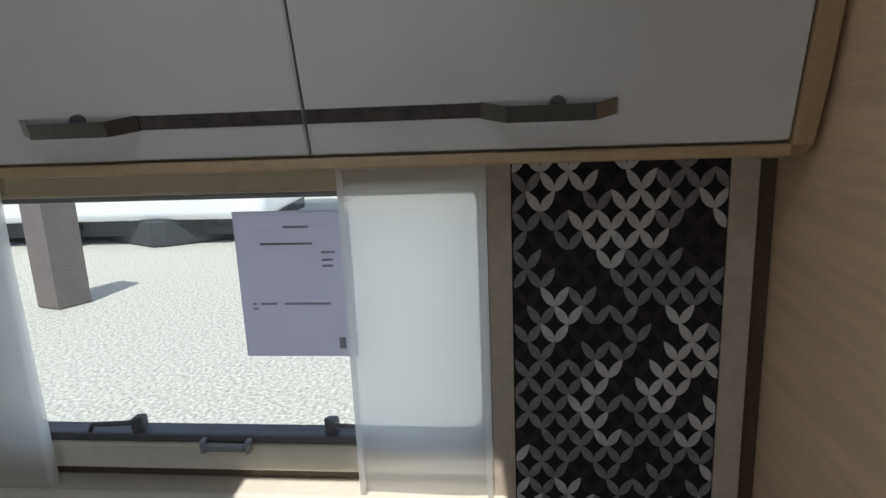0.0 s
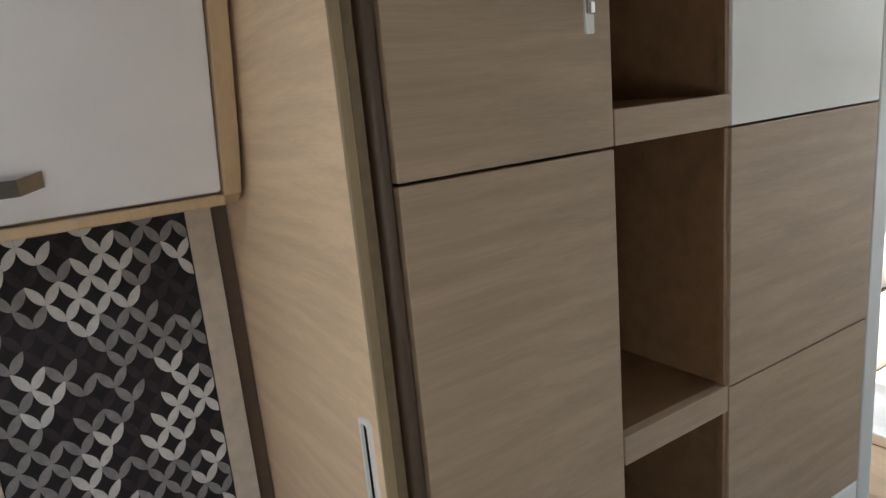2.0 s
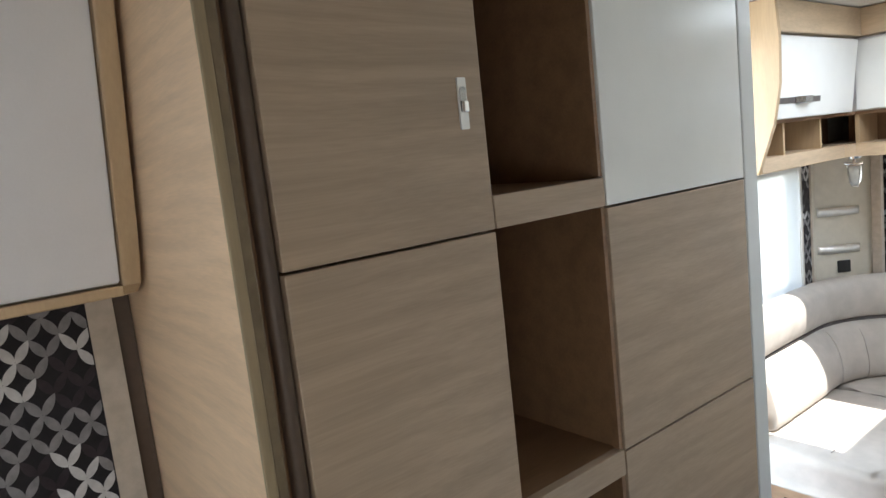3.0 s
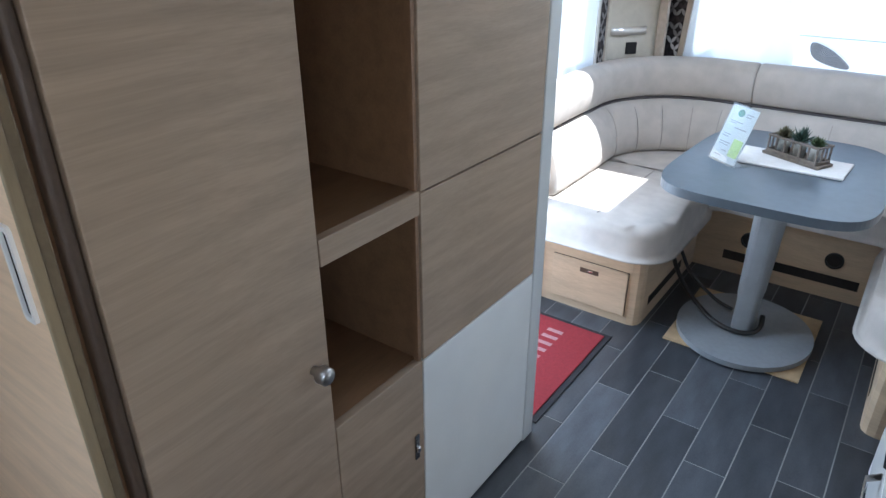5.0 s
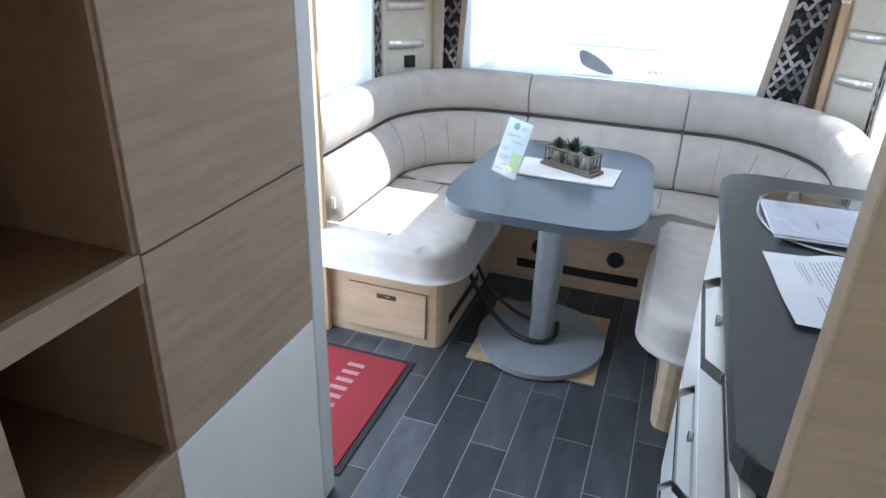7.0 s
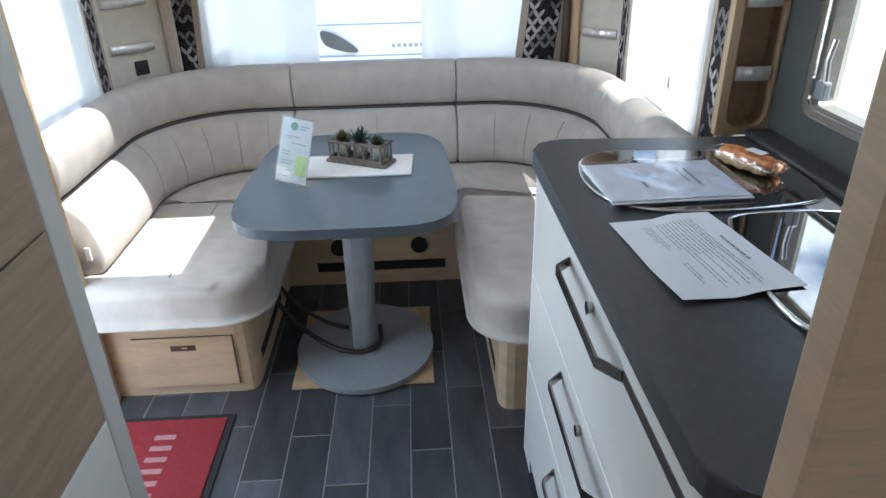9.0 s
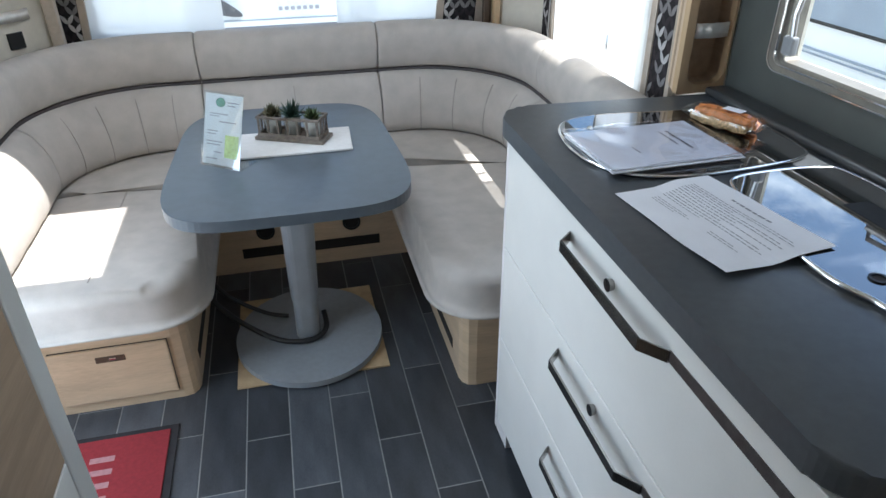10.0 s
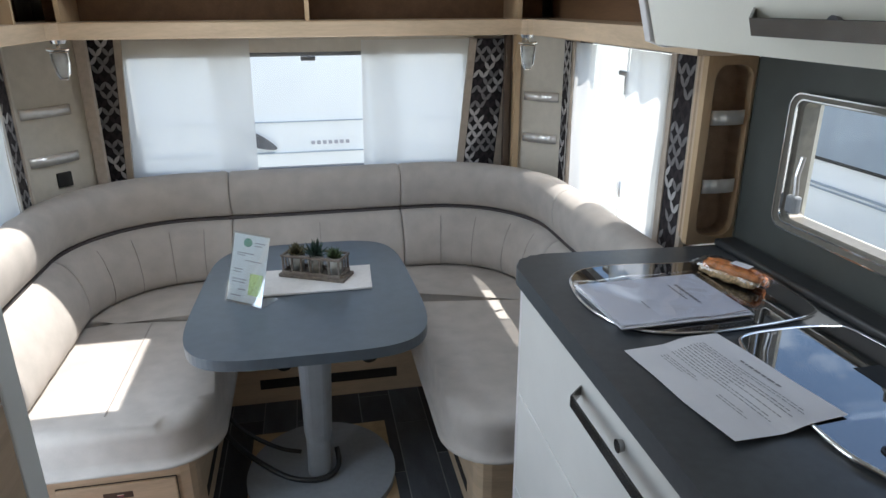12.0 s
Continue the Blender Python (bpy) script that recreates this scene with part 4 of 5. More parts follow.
SUEDE_SEAM = material("suede_seam", (0.34, 0.31, 0.285), 0.95, vary=0.1)
s_l1, s_c1, s_c2 = length_at(y=3.235), length_at(x=-0.227), length_at(x=0.464)
s_r1 = length_at(y=3.10, last=True)
GREY_B = "grey suede back cushion"
back_cushion(0.0, s_l1, LOWER, GREY_B + " at the end of the bench, lower row", piping_z=0.692, piping_u=-0.004)
back_cushion(s_l1, s_c1, LOWER, GREY_B + " curved into the corner with stitched seams", [s_l1 + f * (s_c1 - s_l1) for f in (0.24, 0.45, 0.66, 0.85)], 0.692, -0.004)
back_cushion(s_c1, s_c2, LOWER, GREY_B + " below the end window", [(s_c1 + s_c2) / 2], 0.692, -0.004)
back_cushion(s_c2, s_r1, LOWER, GREY_B + " curved into the corner with stitched seams", [s_c2 + f * (s_r1 - s_c2) for f in (0.2, 0.4, 0.62, 0.82)], 0.692, -0.004)
back_cushion(s_r1, TOTAL, LOWER, GREY_B + " at the end of the bench, lower row", piping_z=0.692, piping_u=-0.004)
back_cushion(0.0, s_c1, UPPER, GREY_B + " with rounded top, curved into the corner")
back_cushion(s_c1, s_c2, UPPER, GREY_B + " with rounded top below the end window")
back_cushion(s_c2, s_r1, UPPER, GREY_B + " with rounded top, curved into the corner")
back_cushion(s_r1, TOTAL, UPPER, GREY_B + " with rounded top at the bench end")

tag_ = thing("cushion_tag", (-0.736, 2.632, 0.50), "small white label sewn to the cushion end", "label")
part("cloth", box(-0.744, -0.728, 2.6265, 2.634, 0.505, 0.548, 0.001), CLOTH, tag_)


def seat_cushion(outline, label, z0=0.316, z1=0.448, seams=()):
    """A thick seat cushion with a rolled front edge."""
    bm = prism(outline, "z", z0, z1)
    top = [f for f in bm.faces if f.normal.z > 0.5 or all(abs(v.co.z - z1) < 1e-6 for v in f.verts)]
    es = list({e for f in top for e in f.edges})
    bmesh.ops.bevel(bm, geom=es, offset=0.045, segments=6, affect="EDGES", profile=0.5)
    es = [e for e in bm.edges if all(abs(v.co.z - z0) < 1e-6 for v in e.verts)]
    bmesh.ops.bevel(bm, geom=es, offset=0.025, segments=3, affect="EDGES", profile=0.5)
    c = Vector((sum(p[0] for p in outline) / len(outline), sum(p[1] for p in outline) / len(outline), z0))
    t = thing("seat_cushion", c, label, "cushion", "dinette seat cushions")
    part("cover", bm, SUEDE, t, smooth=True)
    for a, b in seams:
        run = [(a[0] + (b[0] - a[0]) * i / 8, a[1] + (b[1] - a[1]) * i / 8, z1 + 0.0012) for i in range(9)]
        part("seam", tube(run, 0.0024, 6), SUEDE_SEAM, t)
    return t


def arc(cx, cy, r, a0, a1, n=8):
    return [(cx + r * math.cos(radians(a0 + (a1 - a0) * i / n)), cy + r * math.sin(radians(a0 + (a1 - a0) * i / n))) for i in range(n + 1)]


seat_cushion([(-0.80, 2.535)] + arc(-0.36, 2.675, 0.14, 270, 360) + [(-0.22, 3.10), (-0.24, 3.20), (-0.62, 3.243), (-0.80, 3.205)], "grey suede seat cushion with a rolled front edge and sunlight", seams=[((-0.50, 2.60), (-0.49, 3.18))])
seat_cushion([(-0.80, 3.21), (-0.62, 3.250), (-0.238, 3.207), (-0.20, 3.24), (0.42, 3.24), (0.455, 3.22), (0.86, 3.16), (0.985, 3.11), (0.985, 3.50), (0.60, 3.66), (-0.50, 3.66), (-0.72, 3.50)], "grey suede seat cushion along the end wall", seams=[((-0.17, 3.29), (-0.17, 3.52)), ((0.42, 3.29), (0.42, 3.52))])
seat_cushion([(0.98, 2.37)] + list(reversed(arc(0.585, 2.515, 0.145, 180, 270))) + [(0.44, 3.10), (0.455, 3.212), (0.86, 3.152), (0.98, 3.10)], "grey suede seat cushion beside the kitchen unit", seams=[])

# ---- table ----
TZ = 0.688
tb = thing("dining_table", (0.07, 2.8, 0.0), "slate-grey table on a round grey pedestal", "table")


def table_outline(g=0.0):
    """Bowed sides with rounded corners."""
    pts = []
    cx, cy, hx, hy = 0.068, 2.82, 0.325 - g, 0.425 - g
    for i in range(160):
        a = 2 * math.pi * i / 160
        c, s = math.cos(a), math.sin(a)
        r = (abs(c) ** 4.6 + abs(s) ** 4.6) ** (-1 / 4.6)
        taper = 1 - 0.055 * s
        pts.append((cx + hx * r * c * taper, cy + hy * r * s))
    return pts


part("tabletop", prism(table_outline(), "z", TZ - 0.030, TZ, 0.006, 3), TABLE_TOP, tb)
part("bracket", box(-0.10, 0.24, 2.66, 2.98, TZ - 0.048, TZ - 0.031, 0.004), BLACK, tb)
bm = bmesh.new()
rr = []
for z, w, d in ((0.03, 0.040, 0.050), (0.16, 0.041, 0.052), (0.19, 0.046, 0.058), (0.60, 0.056, 0.064), (TZ - 0.045, 0.060, 0.068)):
    rr.append([bm.verts.new((0.062 + (z - 0.03) * 0.022 + w * math.copysign(abs(math.cos(q)) ** 0.6, math.cos(q)), 2.815 + d * math.copysign(abs(math.sin(q)) ** 0.6, math.sin(q)), z)) for q in [2 * math.pi * k / 28 for k in range(28)]])
for a, b in zip(rr, rr[1:]):
    for k in range(28):
        bm.faces.new((a[k], a[(k + 1) % 28], b[(k + 1) % 28], b[k]))
bm.faces.new(rr[0])
bm.faces.new(rr[-1])
part("column", bm, GREY_METAL, tb, smooth=False)
part("base_plate", prism([(0.068 + 0.247 * math.cos(radians(a)), 2.805 + 0.270 * math.sin(radians(a))) for a in range(0, 360, 6)], "z", 0.009, 0.030, 0.008, 3), SCUFFED, tb, "scuffed round grey base plate")
single("cardboard_sheet", box(-0.174, 0.310, 2.588, 3.075, 0.0015, 0.0075), CARDBOARD, (0.07, 2.83, 0.0), "brown cardboard sheet under the table foot", "cardboard")
cab = [(-0.287, 2.93, 0.235), (-0.25, 2.90, 0.16), (-0.17, 2.84, 0.095), (-0.05, 2.76, 0.052), (0.04, 2.735, 0.042), (0.10, 2.75, 0.045), (0.125, 2.79, 0.055), (0.122, 2.83, 0.09)]


def smooth_line(pts, n=6):
    out = []
    q = [Vector(p) for p in pts]
    for i in range(len(q) - 1):
        a, b, c, d = q[max(i - 1, 0)], q[i], q[i + 1], q[min(i + 2, len(q) - 1)]
        for k in range(n):
            t = k / n
            out.append(0.5 * ((2 * b) + (c - a) * t + (2 * a - 5 * b + 4 * c - d) * t * t + (3 * b - a - 3 * c + d) * t ** 3))
    return out + [q[-1]]


pc = thing("power_cable", (0.0, 2.8, 0.04), "black cable looped round the table foot", "cable")
part("strand", tube(smooth_line(cab), 0.0092), BLACK, pc, smooth=True)
part("strand", tube(smooth_line([(-0.287, 3.0, 0.235), (-0.25, 2.97, 0.19), (-0.19, 2.93, 0.13), (-0.08, 2.91, 0.06), (0.0, 2.89, 0.045)]), 0.0075), BLACK, pc, smooth=True)

# things on the table
single("table_runner", prism([(-0.075, 2.775), (0.262, 2.775), (0.272, 2.965), (-0.095, 2.975)], "z", TZ + 0.0008, TZ + 0.009, 0.003), CLOTH, (0.1, 2.87, TZ), "folded white cloth under the plant tray", "cloth")
ch = thing("card_holder", (-0.11, 2.78, TZ), "clear acrylic stand holding a printed white card", "card holder")
# leaning sheet between its foot edge and its top edge
A0, A1 = Vector((-0.171, 2.775, TZ + 0.002)), Vector((-0.062, 2.695, TZ + 0.002))
UPV = Vector((0.040, 0.068, 0.193))
NRM = (A1 - A0).cross(UPV).normalized()
if NRM.y > 0:
    NRM = -NRM


def on_card(u, v, o):
    return A0 + (A1 - A0) * u + UPV * v + NRM * o


def card_slab(u0, u1, v0, v1, o0, o1):
    bm = bmesh.new()
    f = [bm.verts.new(on_card(u, v, o0)) for u, v in ((u0, v0), (u1, v0), (u1, v1), (u0, v1))]
    b = [bm.verts.new(on_card(u, v, o1)) for u, v in ((u0, v0), (u1, v0), (u1, v1), (u0, v1))]
    bm.faces.new(f)
    bm.faces.new(b)
    for i in range(4):
        bm.faces.new((f[i], f[(i + 1) % 4], b[(i + 1) % 4], b[i]))
    return bm


part("card", card_slab(0.03, 0.97, 0.03, 0.97, 0.0, 0.002), SHEET, ch, "white printed card")
hol = part("front_sheet", card_slab(0, 1, 0, 1, 0.003, 0.005), ACRYLIC, ch, "clear acrylic sheet")
hol.visible_shadow = False
for v, a, b in ((0.86, 0.60, 0.88), (0.82, 0.60, 0.80), (0.70, 0.16, 0.62), (0.67, 0.16, 0.40), (0.60, 0.40, 0.84), (0.47, 0.12, 0.38), (0.43, 0.12, 0.34), (0.33, 0.12, 0.50), (0.29, 0.12, 0.46), (0.19, 0.30, 0.50), (0.10, 0.12, 0.40)):
    part("print_bar", card_slab(a, b, v, v + 0.016, 0.002, 0.0024), INK_PALE, ch)
bm = bmesh.new()
bm.faces.new([bm.verts.new(on_card(0.42 + 0.12 * math.cos(radians(a)), 0.86 + 0.062 * math.sin(radians(a)), 0.0024)) for a in range(0, 360, 20)])
part("emblem", bm, GREEN_DARK, ch)
part("picture", card_slab(0.58, 0.92, 0.14, 0.44, 0.002, 0.0025), GREEN_PALE, ch)
bm = bmesh.new()
qs = [A0 + Vector((0.0, 0.0, -0.0015)), A1 + Vector((0, 0, -0.0015)), A1 + Vector((0.045, 0.06, -0.0015)), A0 + Vector((0.045, 0.06, -0.0015))]
lo = [bm.verts.new(q) for q in qs]
hi = [bm.verts.new(q + Vector((0, 0, 0.003))) for q in qs]
bm.faces.new(lo)
bm.faces.new(hi)
for i in range(4):
    bm.faces.new((lo[i], lo[(i + 1) % 4], hi[(i + 1) % 4], hi[i]))
part("foot", bm, FILM, ch).visible_shadow = False

pt_ = thing("plant_tray", (0.095, 2.90, TZ + 0.009), "weathered grey wooden tray with three potted succulents", "planter")
PM = Matrix.Translation((0.096, 2.900, TZ + 0.0095)) @ Matrix.Rotation(radians(-26), 4, "Z") @ Matrix.Scale(0.84, 4)


def turned(bm, m=PM):
    bmesh.ops.transform(bm, matrix=m, verts=bm.verts)
    return bm


part("tray_floor", turned(box(-0.132, 0.132, -0.050, 0.050, 0.0, 0.013, 0.002)), TRAY_WOOD, pt_)
for yy in (-0.048, 0.040):
    part("tray_side", turned(box(-0.118, 0.118, yy, yy + 0.008, 0.013, 0.027, 0.0015)), TRAY_WOOD, pt_)
    part("top_rail", turned(box(-0.120, 0.120, yy, yy + 0.0085, 0.080, 0.089, 0.0015)), TRAY_WOOD, pt_)
    for k in range(7):
        xx = -0.112 + 0.224 * k / 6
        part("bar", turned(box(xx - 0.0038, xx + 0.0038, yy + 0.001, yy + 0.007, 0.026, 0.081, 0.001)), TRAY_WOOD, pt_)
for xx in (-0.120, 0.112):
    part("tray_end", turned(box(xx, xx + 0.008, -0.040, 0.040, 0.013, 0.027, 0.0015)), TRAY_WOOD, pt_)
    part("end_rail", turned(box(xx, xx + 0.007, -0.040, 0.040, 0.080, 0.089, 0.0015)), TRAY_WOOD, pt_)
    for yy in (-0.012, 0.012):
        part("bar", turned(box(xx, xx + 0.006, yy - 0.0035, yy + 0.0035, 0.026, 0.081, 0.001)), TRAY_WOOD, pt_)
for k, (px_, mat_, n_, ln_) in enumerate(((-0.076, LEAF_BROWN, 46, 0.042), (0.0, LEAF_BLUE, 30, 0.062), (0.076, LEAF, 46, 0.036))):
    pot = part("pot", turned(tube([(px_, 0, 0.012), (px_, 0, 0.05), (px_, 0, 0.078)], lambda s: 0.026 + 0.006 * s, 18)), JAR, pt_, "frosted glass jar", True)
    bm = bmesh.new()
    rng = random.Random(20 + k)
    for i in range(n_):
        az = i * 2.4
        el = radians(12 + 70 * (i / n_))
        ln = ln_ * rng.uniform(0.75, 1.1)
        d = Vector((math.cos(az) * math.cos(el), math.sin(az) * math.cos(el), math.sin(el)))
        s = Vector((-math.sin(az), math.cos(az), 0))
        base = Vector((px_, 0, 0.078)) + d * 0.004
        w = ln * (0.20 if k != 1 else 0.10)
        up = d.cross(s)
        q = [base - s * w * 0.6, base + d * ln * 0.55 - s * w + up * -0.002, base + d * ln + Vector((0, 0, ln * 0.12)), base + d * ln * 0.55 + s * w + up * -0.002, base + s * w * 0.6, base + d * ln * 0.5 + up * w * 0.6]
        vs = [bm.verts.new(p) for p in q]
        for a, b in ((0, 1), (1, 2), (2, 3), (3, 4), (4, 0)):
            bm.faces.new((vs[a], vs[b], vs[5]))
        bm.faces.new((vs[0], vs[4], vs[3], vs[2], vs[1]))
    part("plant", turned(bm), mat_, pot, ("brownish green rosette succulent" if k == 0 else "pale green rosette succulent") if k != 1 else "spiky dark green aloe")

# ---- rug ----
rg = thing("door_mat", (-0.6, 2.15, 0.0), "red entrance mat with dark rubber border and pale print", "mat")
part("border", box(-0.87, -0.336, 1.87, 2.478, 0.0005, 0.006, 0.002), RUG_EDGE, rg)
part("mat_face", box(-0.87, -0.358, 1.892, 2.456, 0.006, 0.011, 0.002), RUG_RED, rg)
for i in range(7):
    y0 = 2.385 - i * 0.047
    part("print_bar", box(-0.562, -0.497, y0 - 0.020, y0, 0.0112, 0.0118), RUG_PRINT, rg, "pale printed bar")

# ---- kitchen ----
KX, KY0, KY1, KZ = 0.562, 1.203, 2.25, 0.94
kt = thing("kitchen_unit", (0.85, 1.75, 0.0), "off-white kitchen base unit with three deep drawers", "cabinet")
# body coloured near-black to give the drawer gaps their shade
part("body", box(KX + 0.022, XR - 0.002, KY0, KY1 - 0.018, 0.06, 0.898), VOID, kt)
part("end_panel", box(KX + 0.001, XR - 0.002, KY1 - 0.016, KY1, 0.012, 0.898, 0.002), WHITE_LAM, kt)
part("toe_board", box(KX + 0.03, KX + 0.045, KY0, KY1 - 0.10, 0.0, 0.06), BLACK, kt)
part("foot_panel", box(KX + 0.0015, KX + 0.02, KY1 - 0.10, KY1 - 0.018, 0.012, 0.059), WHITE_LAM, kt)


def flat_face(z):
    return KX


for z0, z1, hz in ((0.6215, 0.894, 0.834), (0.346, 0.6175, 0.564), (0.062, 0.342, 0.288)):
    dr = part("drawer", box(KX, KX + 0.02, KY0, KY1 - 0.0185, z0, z1, 0.0018), WHITE_GLOSS, kt)
    bow_handle(dr, flat_face, -1, 1.872, 1.520, hz, 0.021, out=0.030, dz=0.001, strip_to=KY0 + 0.002, knob_y=1.70)

wt = thing("worktop", (0.85, 1.75, 0.9), "dark grey laminate worktop with a rounded corner", "worktop")
outline = [(0.66, KY0)] + [(0.552 + 0.075 * (1 - math.cos(radians(a))), KY0 + 0.062 * (1 - math.sin(radians(a)))) for a in range(80, -1, -10)] + [(0.552, 2.24)] + [(0.552 + 0.085 * (1 - math.cos(radians(a))), 2.24 + 0.085 * math.sin(radians(a))) for a in range(10, 91, 10)] + [(0.98, 2.302), (XR - 0.003, 2.302), (XR - 0.003, KY0)]
part("top", prism(outline, "z", 0.899, KZ, 0.006, 4), WORKTOP, wt)
part("back_rail", box(XR - 0.075, XR - 0.014, KY0, 2.295, KZ + 0.0005, KZ + 0.021, 0.009, 4), RAIL, wt, "dark metal rail along the wall")
single("splashback", slab_wall("x", XR - 0.0125, XR - 0.002, KY0, 2.305, KZ + 0.001, 1.455, [(1.345, 2.142, 1.052, 1.322)]), SPLASH, (XR, 1.75, KZ), "matt dark grey splashback board round the window", "splashback", kind="structure")

# hob and sink covers
hb = thing("hob", (0.84, 2.03, KZ), "black glass hob cover with a bright metal rim", "hob")


def blob(pts, n=8):
    """A closed smooth outline through a few plan points."""
    q = [Vector((*p, 0)) for p in pts]
    out = []
    m = len(q)
    for i in range(m):
        a, b, c, d = q[i - 1], q[i], q[(i + 1) % m], q[(i + 2) % m]
        for k in range(n):
            t = k / n
            v = 0.5 * ((2 * b) + (c - a) * t + (2 * a - 5 * b + 4 * c - d) * t * t + (3 * b - a - 3 * c + d) * t ** 3)
            out.append((v.x, v.y))
    return out


def rim_wire(outline_, z, r):
    """A rounded wire that runs once round a plan outline."""
    pts = [(p[0], p[1], z) for p in outline_]
    return tube(pts + pts[:2], r, 8, False)


HOB = blob([(0.622, 2.06), (0.650, 2.16), (0.735, 2.20), (0.90, 2.185), (1.03, 2.17), (1.065, 2.10), (1.06, 1.93), (1.02, 1.882), (0.90, 1.862), (0.755, 1.862), (0.665, 1.90), (0.628, 1.97)])
SINK = blob([(0.818, 1.785), (0.842, 1.826), (0.91, 1.838), (1.02, 1.832), (1.058, 1.79), (1.062, 1.55), (1.06, 1.31), (1.02, 1.262), (0.90, 1.258), (0.79, 1.268), (0.768, 1.32), (0.770, 1.385), (0.792, 1.415), (0.793, 1.45), (0.778, 1.50), (0.778, 1.58), (0.80, 1.72)])
part("glass", prism(HOB, "z", KZ + 0.0005, KZ + 0.0085, 0.0012), BLACK_GLASS, hb)
part("rim", rim_wire(HOB, KZ + 0.0060, 0.0032), CHROME, hb, "bright metal rim", True)
sk = thing("sink", (0.93, 1.56, KZ), "black glass sink cover with a bright metal rim", "sink")
part("glass", prism(SINK, "z", KZ + 0.0005, KZ + 0.0090, 0.0012), BLACK_GLASS, sk)
part("rim", rim_wire(SINK, KZ + 0.0060, 0.0048), CHROME, sk, "bright metal rim", True)
FH = (0.834, 1.489)
part("finger_hole", ring([(FH[0] + 0.013 * math.cos(radians(a)), FH[1] + 0.013 * math.sin(radians(a))) for a in range(0, 360, 15)], [(FH[0] + 0.0095 * math.cos(radians(a)), FH[1] + 0.0095 * math.sin(radians(a))) for a in range(0, 360, 15)], "z", KZ + 0.0085, KZ + 0.0112), BLACK, sk)
part("finger_well", prism([(FH[0] + 0.0095 * math.cos(radians(a)), FH[1] + 0.0095 * math.sin(radians(a))) for a in range(0, 360, 15)], "z", KZ + 0.0086, KZ + 0.0094), VOID, sk)
part("warning_sticker", box(0.950, 1.000, 1.602, 1.690, KZ + 0.0091, KZ + 0.0095), STICKER, sk, "grey warning sticker")
part("label", box(0.966, 0.990, 1.506, 1.548, KZ + 0.0091, KZ + 0.0095), PAPER, sk, "small white label")


# papers
def lettered(thing_, corner, across, down, lines, z):
    """Rows of plain bars in place of writing, in the frame of a sheet's corner, with across and down as its edges."""
    bm = bmesh.new()
    c, a, d = Vector((*corner, z)), Vector((*across, 0)), Vector((*down, 0))
    for v, u0, u1, hgt in lines:
        rng = random.Random(int(v * 1000))
        u = u0
        while u < u1:
            w = min(rng.uniform(0.03, 0.10), u1 - u)
            q = [c + a * uu + d * vv for uu, vv in ((u, v), (u + w, v), (u + w, v + hgt), (u, v + hgt))]
            bm.faces.new([bm.verts.new(p) for p in q])
            u += w + 0.014
    part("print", bm, INK, thing_)["kind"] = "stuff"


def sheet_lift(u, v):
    """Height of the letter over the worktop: it climbs on to the sink cover and one corner curls."""
    climb = min(1.0, max(0.0, (0.62 - v) / 0.3))
    curl = max(0.0, u - 0.6) * max(0.0, v - 0.45) * 0.03
    return 0.0095 * climb * climb * (3 - 2 * climb) + curl + 0.0012 * math.sin(5 * u + 3 * v) ** 2


lp = thing("letter_sheet", (0.72, 1.69, KZ), "loose printed letter lying on worktop and sink cover", "paper")
P00, P10, P01, P11 = (0.800, 1.842), (0.838, 1.572), (0.617, 1.832), (0.645, 1.552)
bm = bmesh.new()
g = 12
grid = []
for i in range(g + 1):
    row = []
    for j in range(g + 1):
        u, v = i / g, j / g
        x = (P00[0] * (1 - u) + P10[0] * u) * (1 - v) + (P01[0] * (1 - u) + P11[0] * u) * v
        y = (P00[1] * (1 - u) + P10[1] * u) * (1 - v) + (P01[1] * (1 - u) + P11[1] * u) * v
        lift = sheet_lift(u, v)
        row.append(bm.verts.new((x, y, KZ + 0.002 + lift)))
    grid.append(row)
for i in range(g):
    for j in range(g):
        bm.faces.new((grid[i][j], grid[i + 1][j], grid[i + 1][j + 1], grid[i][j + 1]))
geo = bmesh.ops.extrude_face_region(bm, geom=bm.faces[:])
bmesh.ops.translate(bm, vec=(0, 0, 0.0003), verts=[e for e in geo["geom"] if isinstance(e, bmesh.types.BMVert)])
part("sheet", bm, PAPER, lp)
bm = bmesh.new()
for v, u0, u1 in [(0.165, 0.36, 0.68)] + [(0.27 + 0.032 * i, 0.10, e) for i, e in enumerate((0.90, 0.93, 0.50, 0.88, 0.92, 0.60, 0.91, 0.55, 0.86, 0.90, 0.44))] + [(0.665 + 0.03 * i, 0.12, e) for i, e in enumerate((0.40, 0.44, 0.33))] + [(0.665 + 0.03 * i, 0.60, e) for i, e in enumerate((0.80, 0.84))]:
    rng = random.Random(int(v * 997 + u0 * 31))
    u = u0
    hgt = 0.024 if v < 0.25 else 0.0085
    while u < u1 - 0.01:
        w = min(rng.uniform(0.014, 0.055), u1 - u)
        q = []
        for uu, vv in ((u, v), (u + w, v), (u + w, v + hgt), (u, v + hgt)):
            x = (P00[0] * (1 - uu) + P10[0] * uu) * (1 - vv) + (P01[0] * (1 - uu) + P11[0] * uu) * vv
            y = (P00[1] * (1 - uu) + P10[1] * uu) * (1 - vv) + (P01[1] * (1 - uu) + P11[1] * uu) * vv
            q.append(bm.verts.new((x, y, KZ + 0.0033 + sheet_lift(uu, vv))))
        bm.faces.new(q)
        u += w + 0.009
part("print", bm, INK, lp)["kind"] = "stuff"

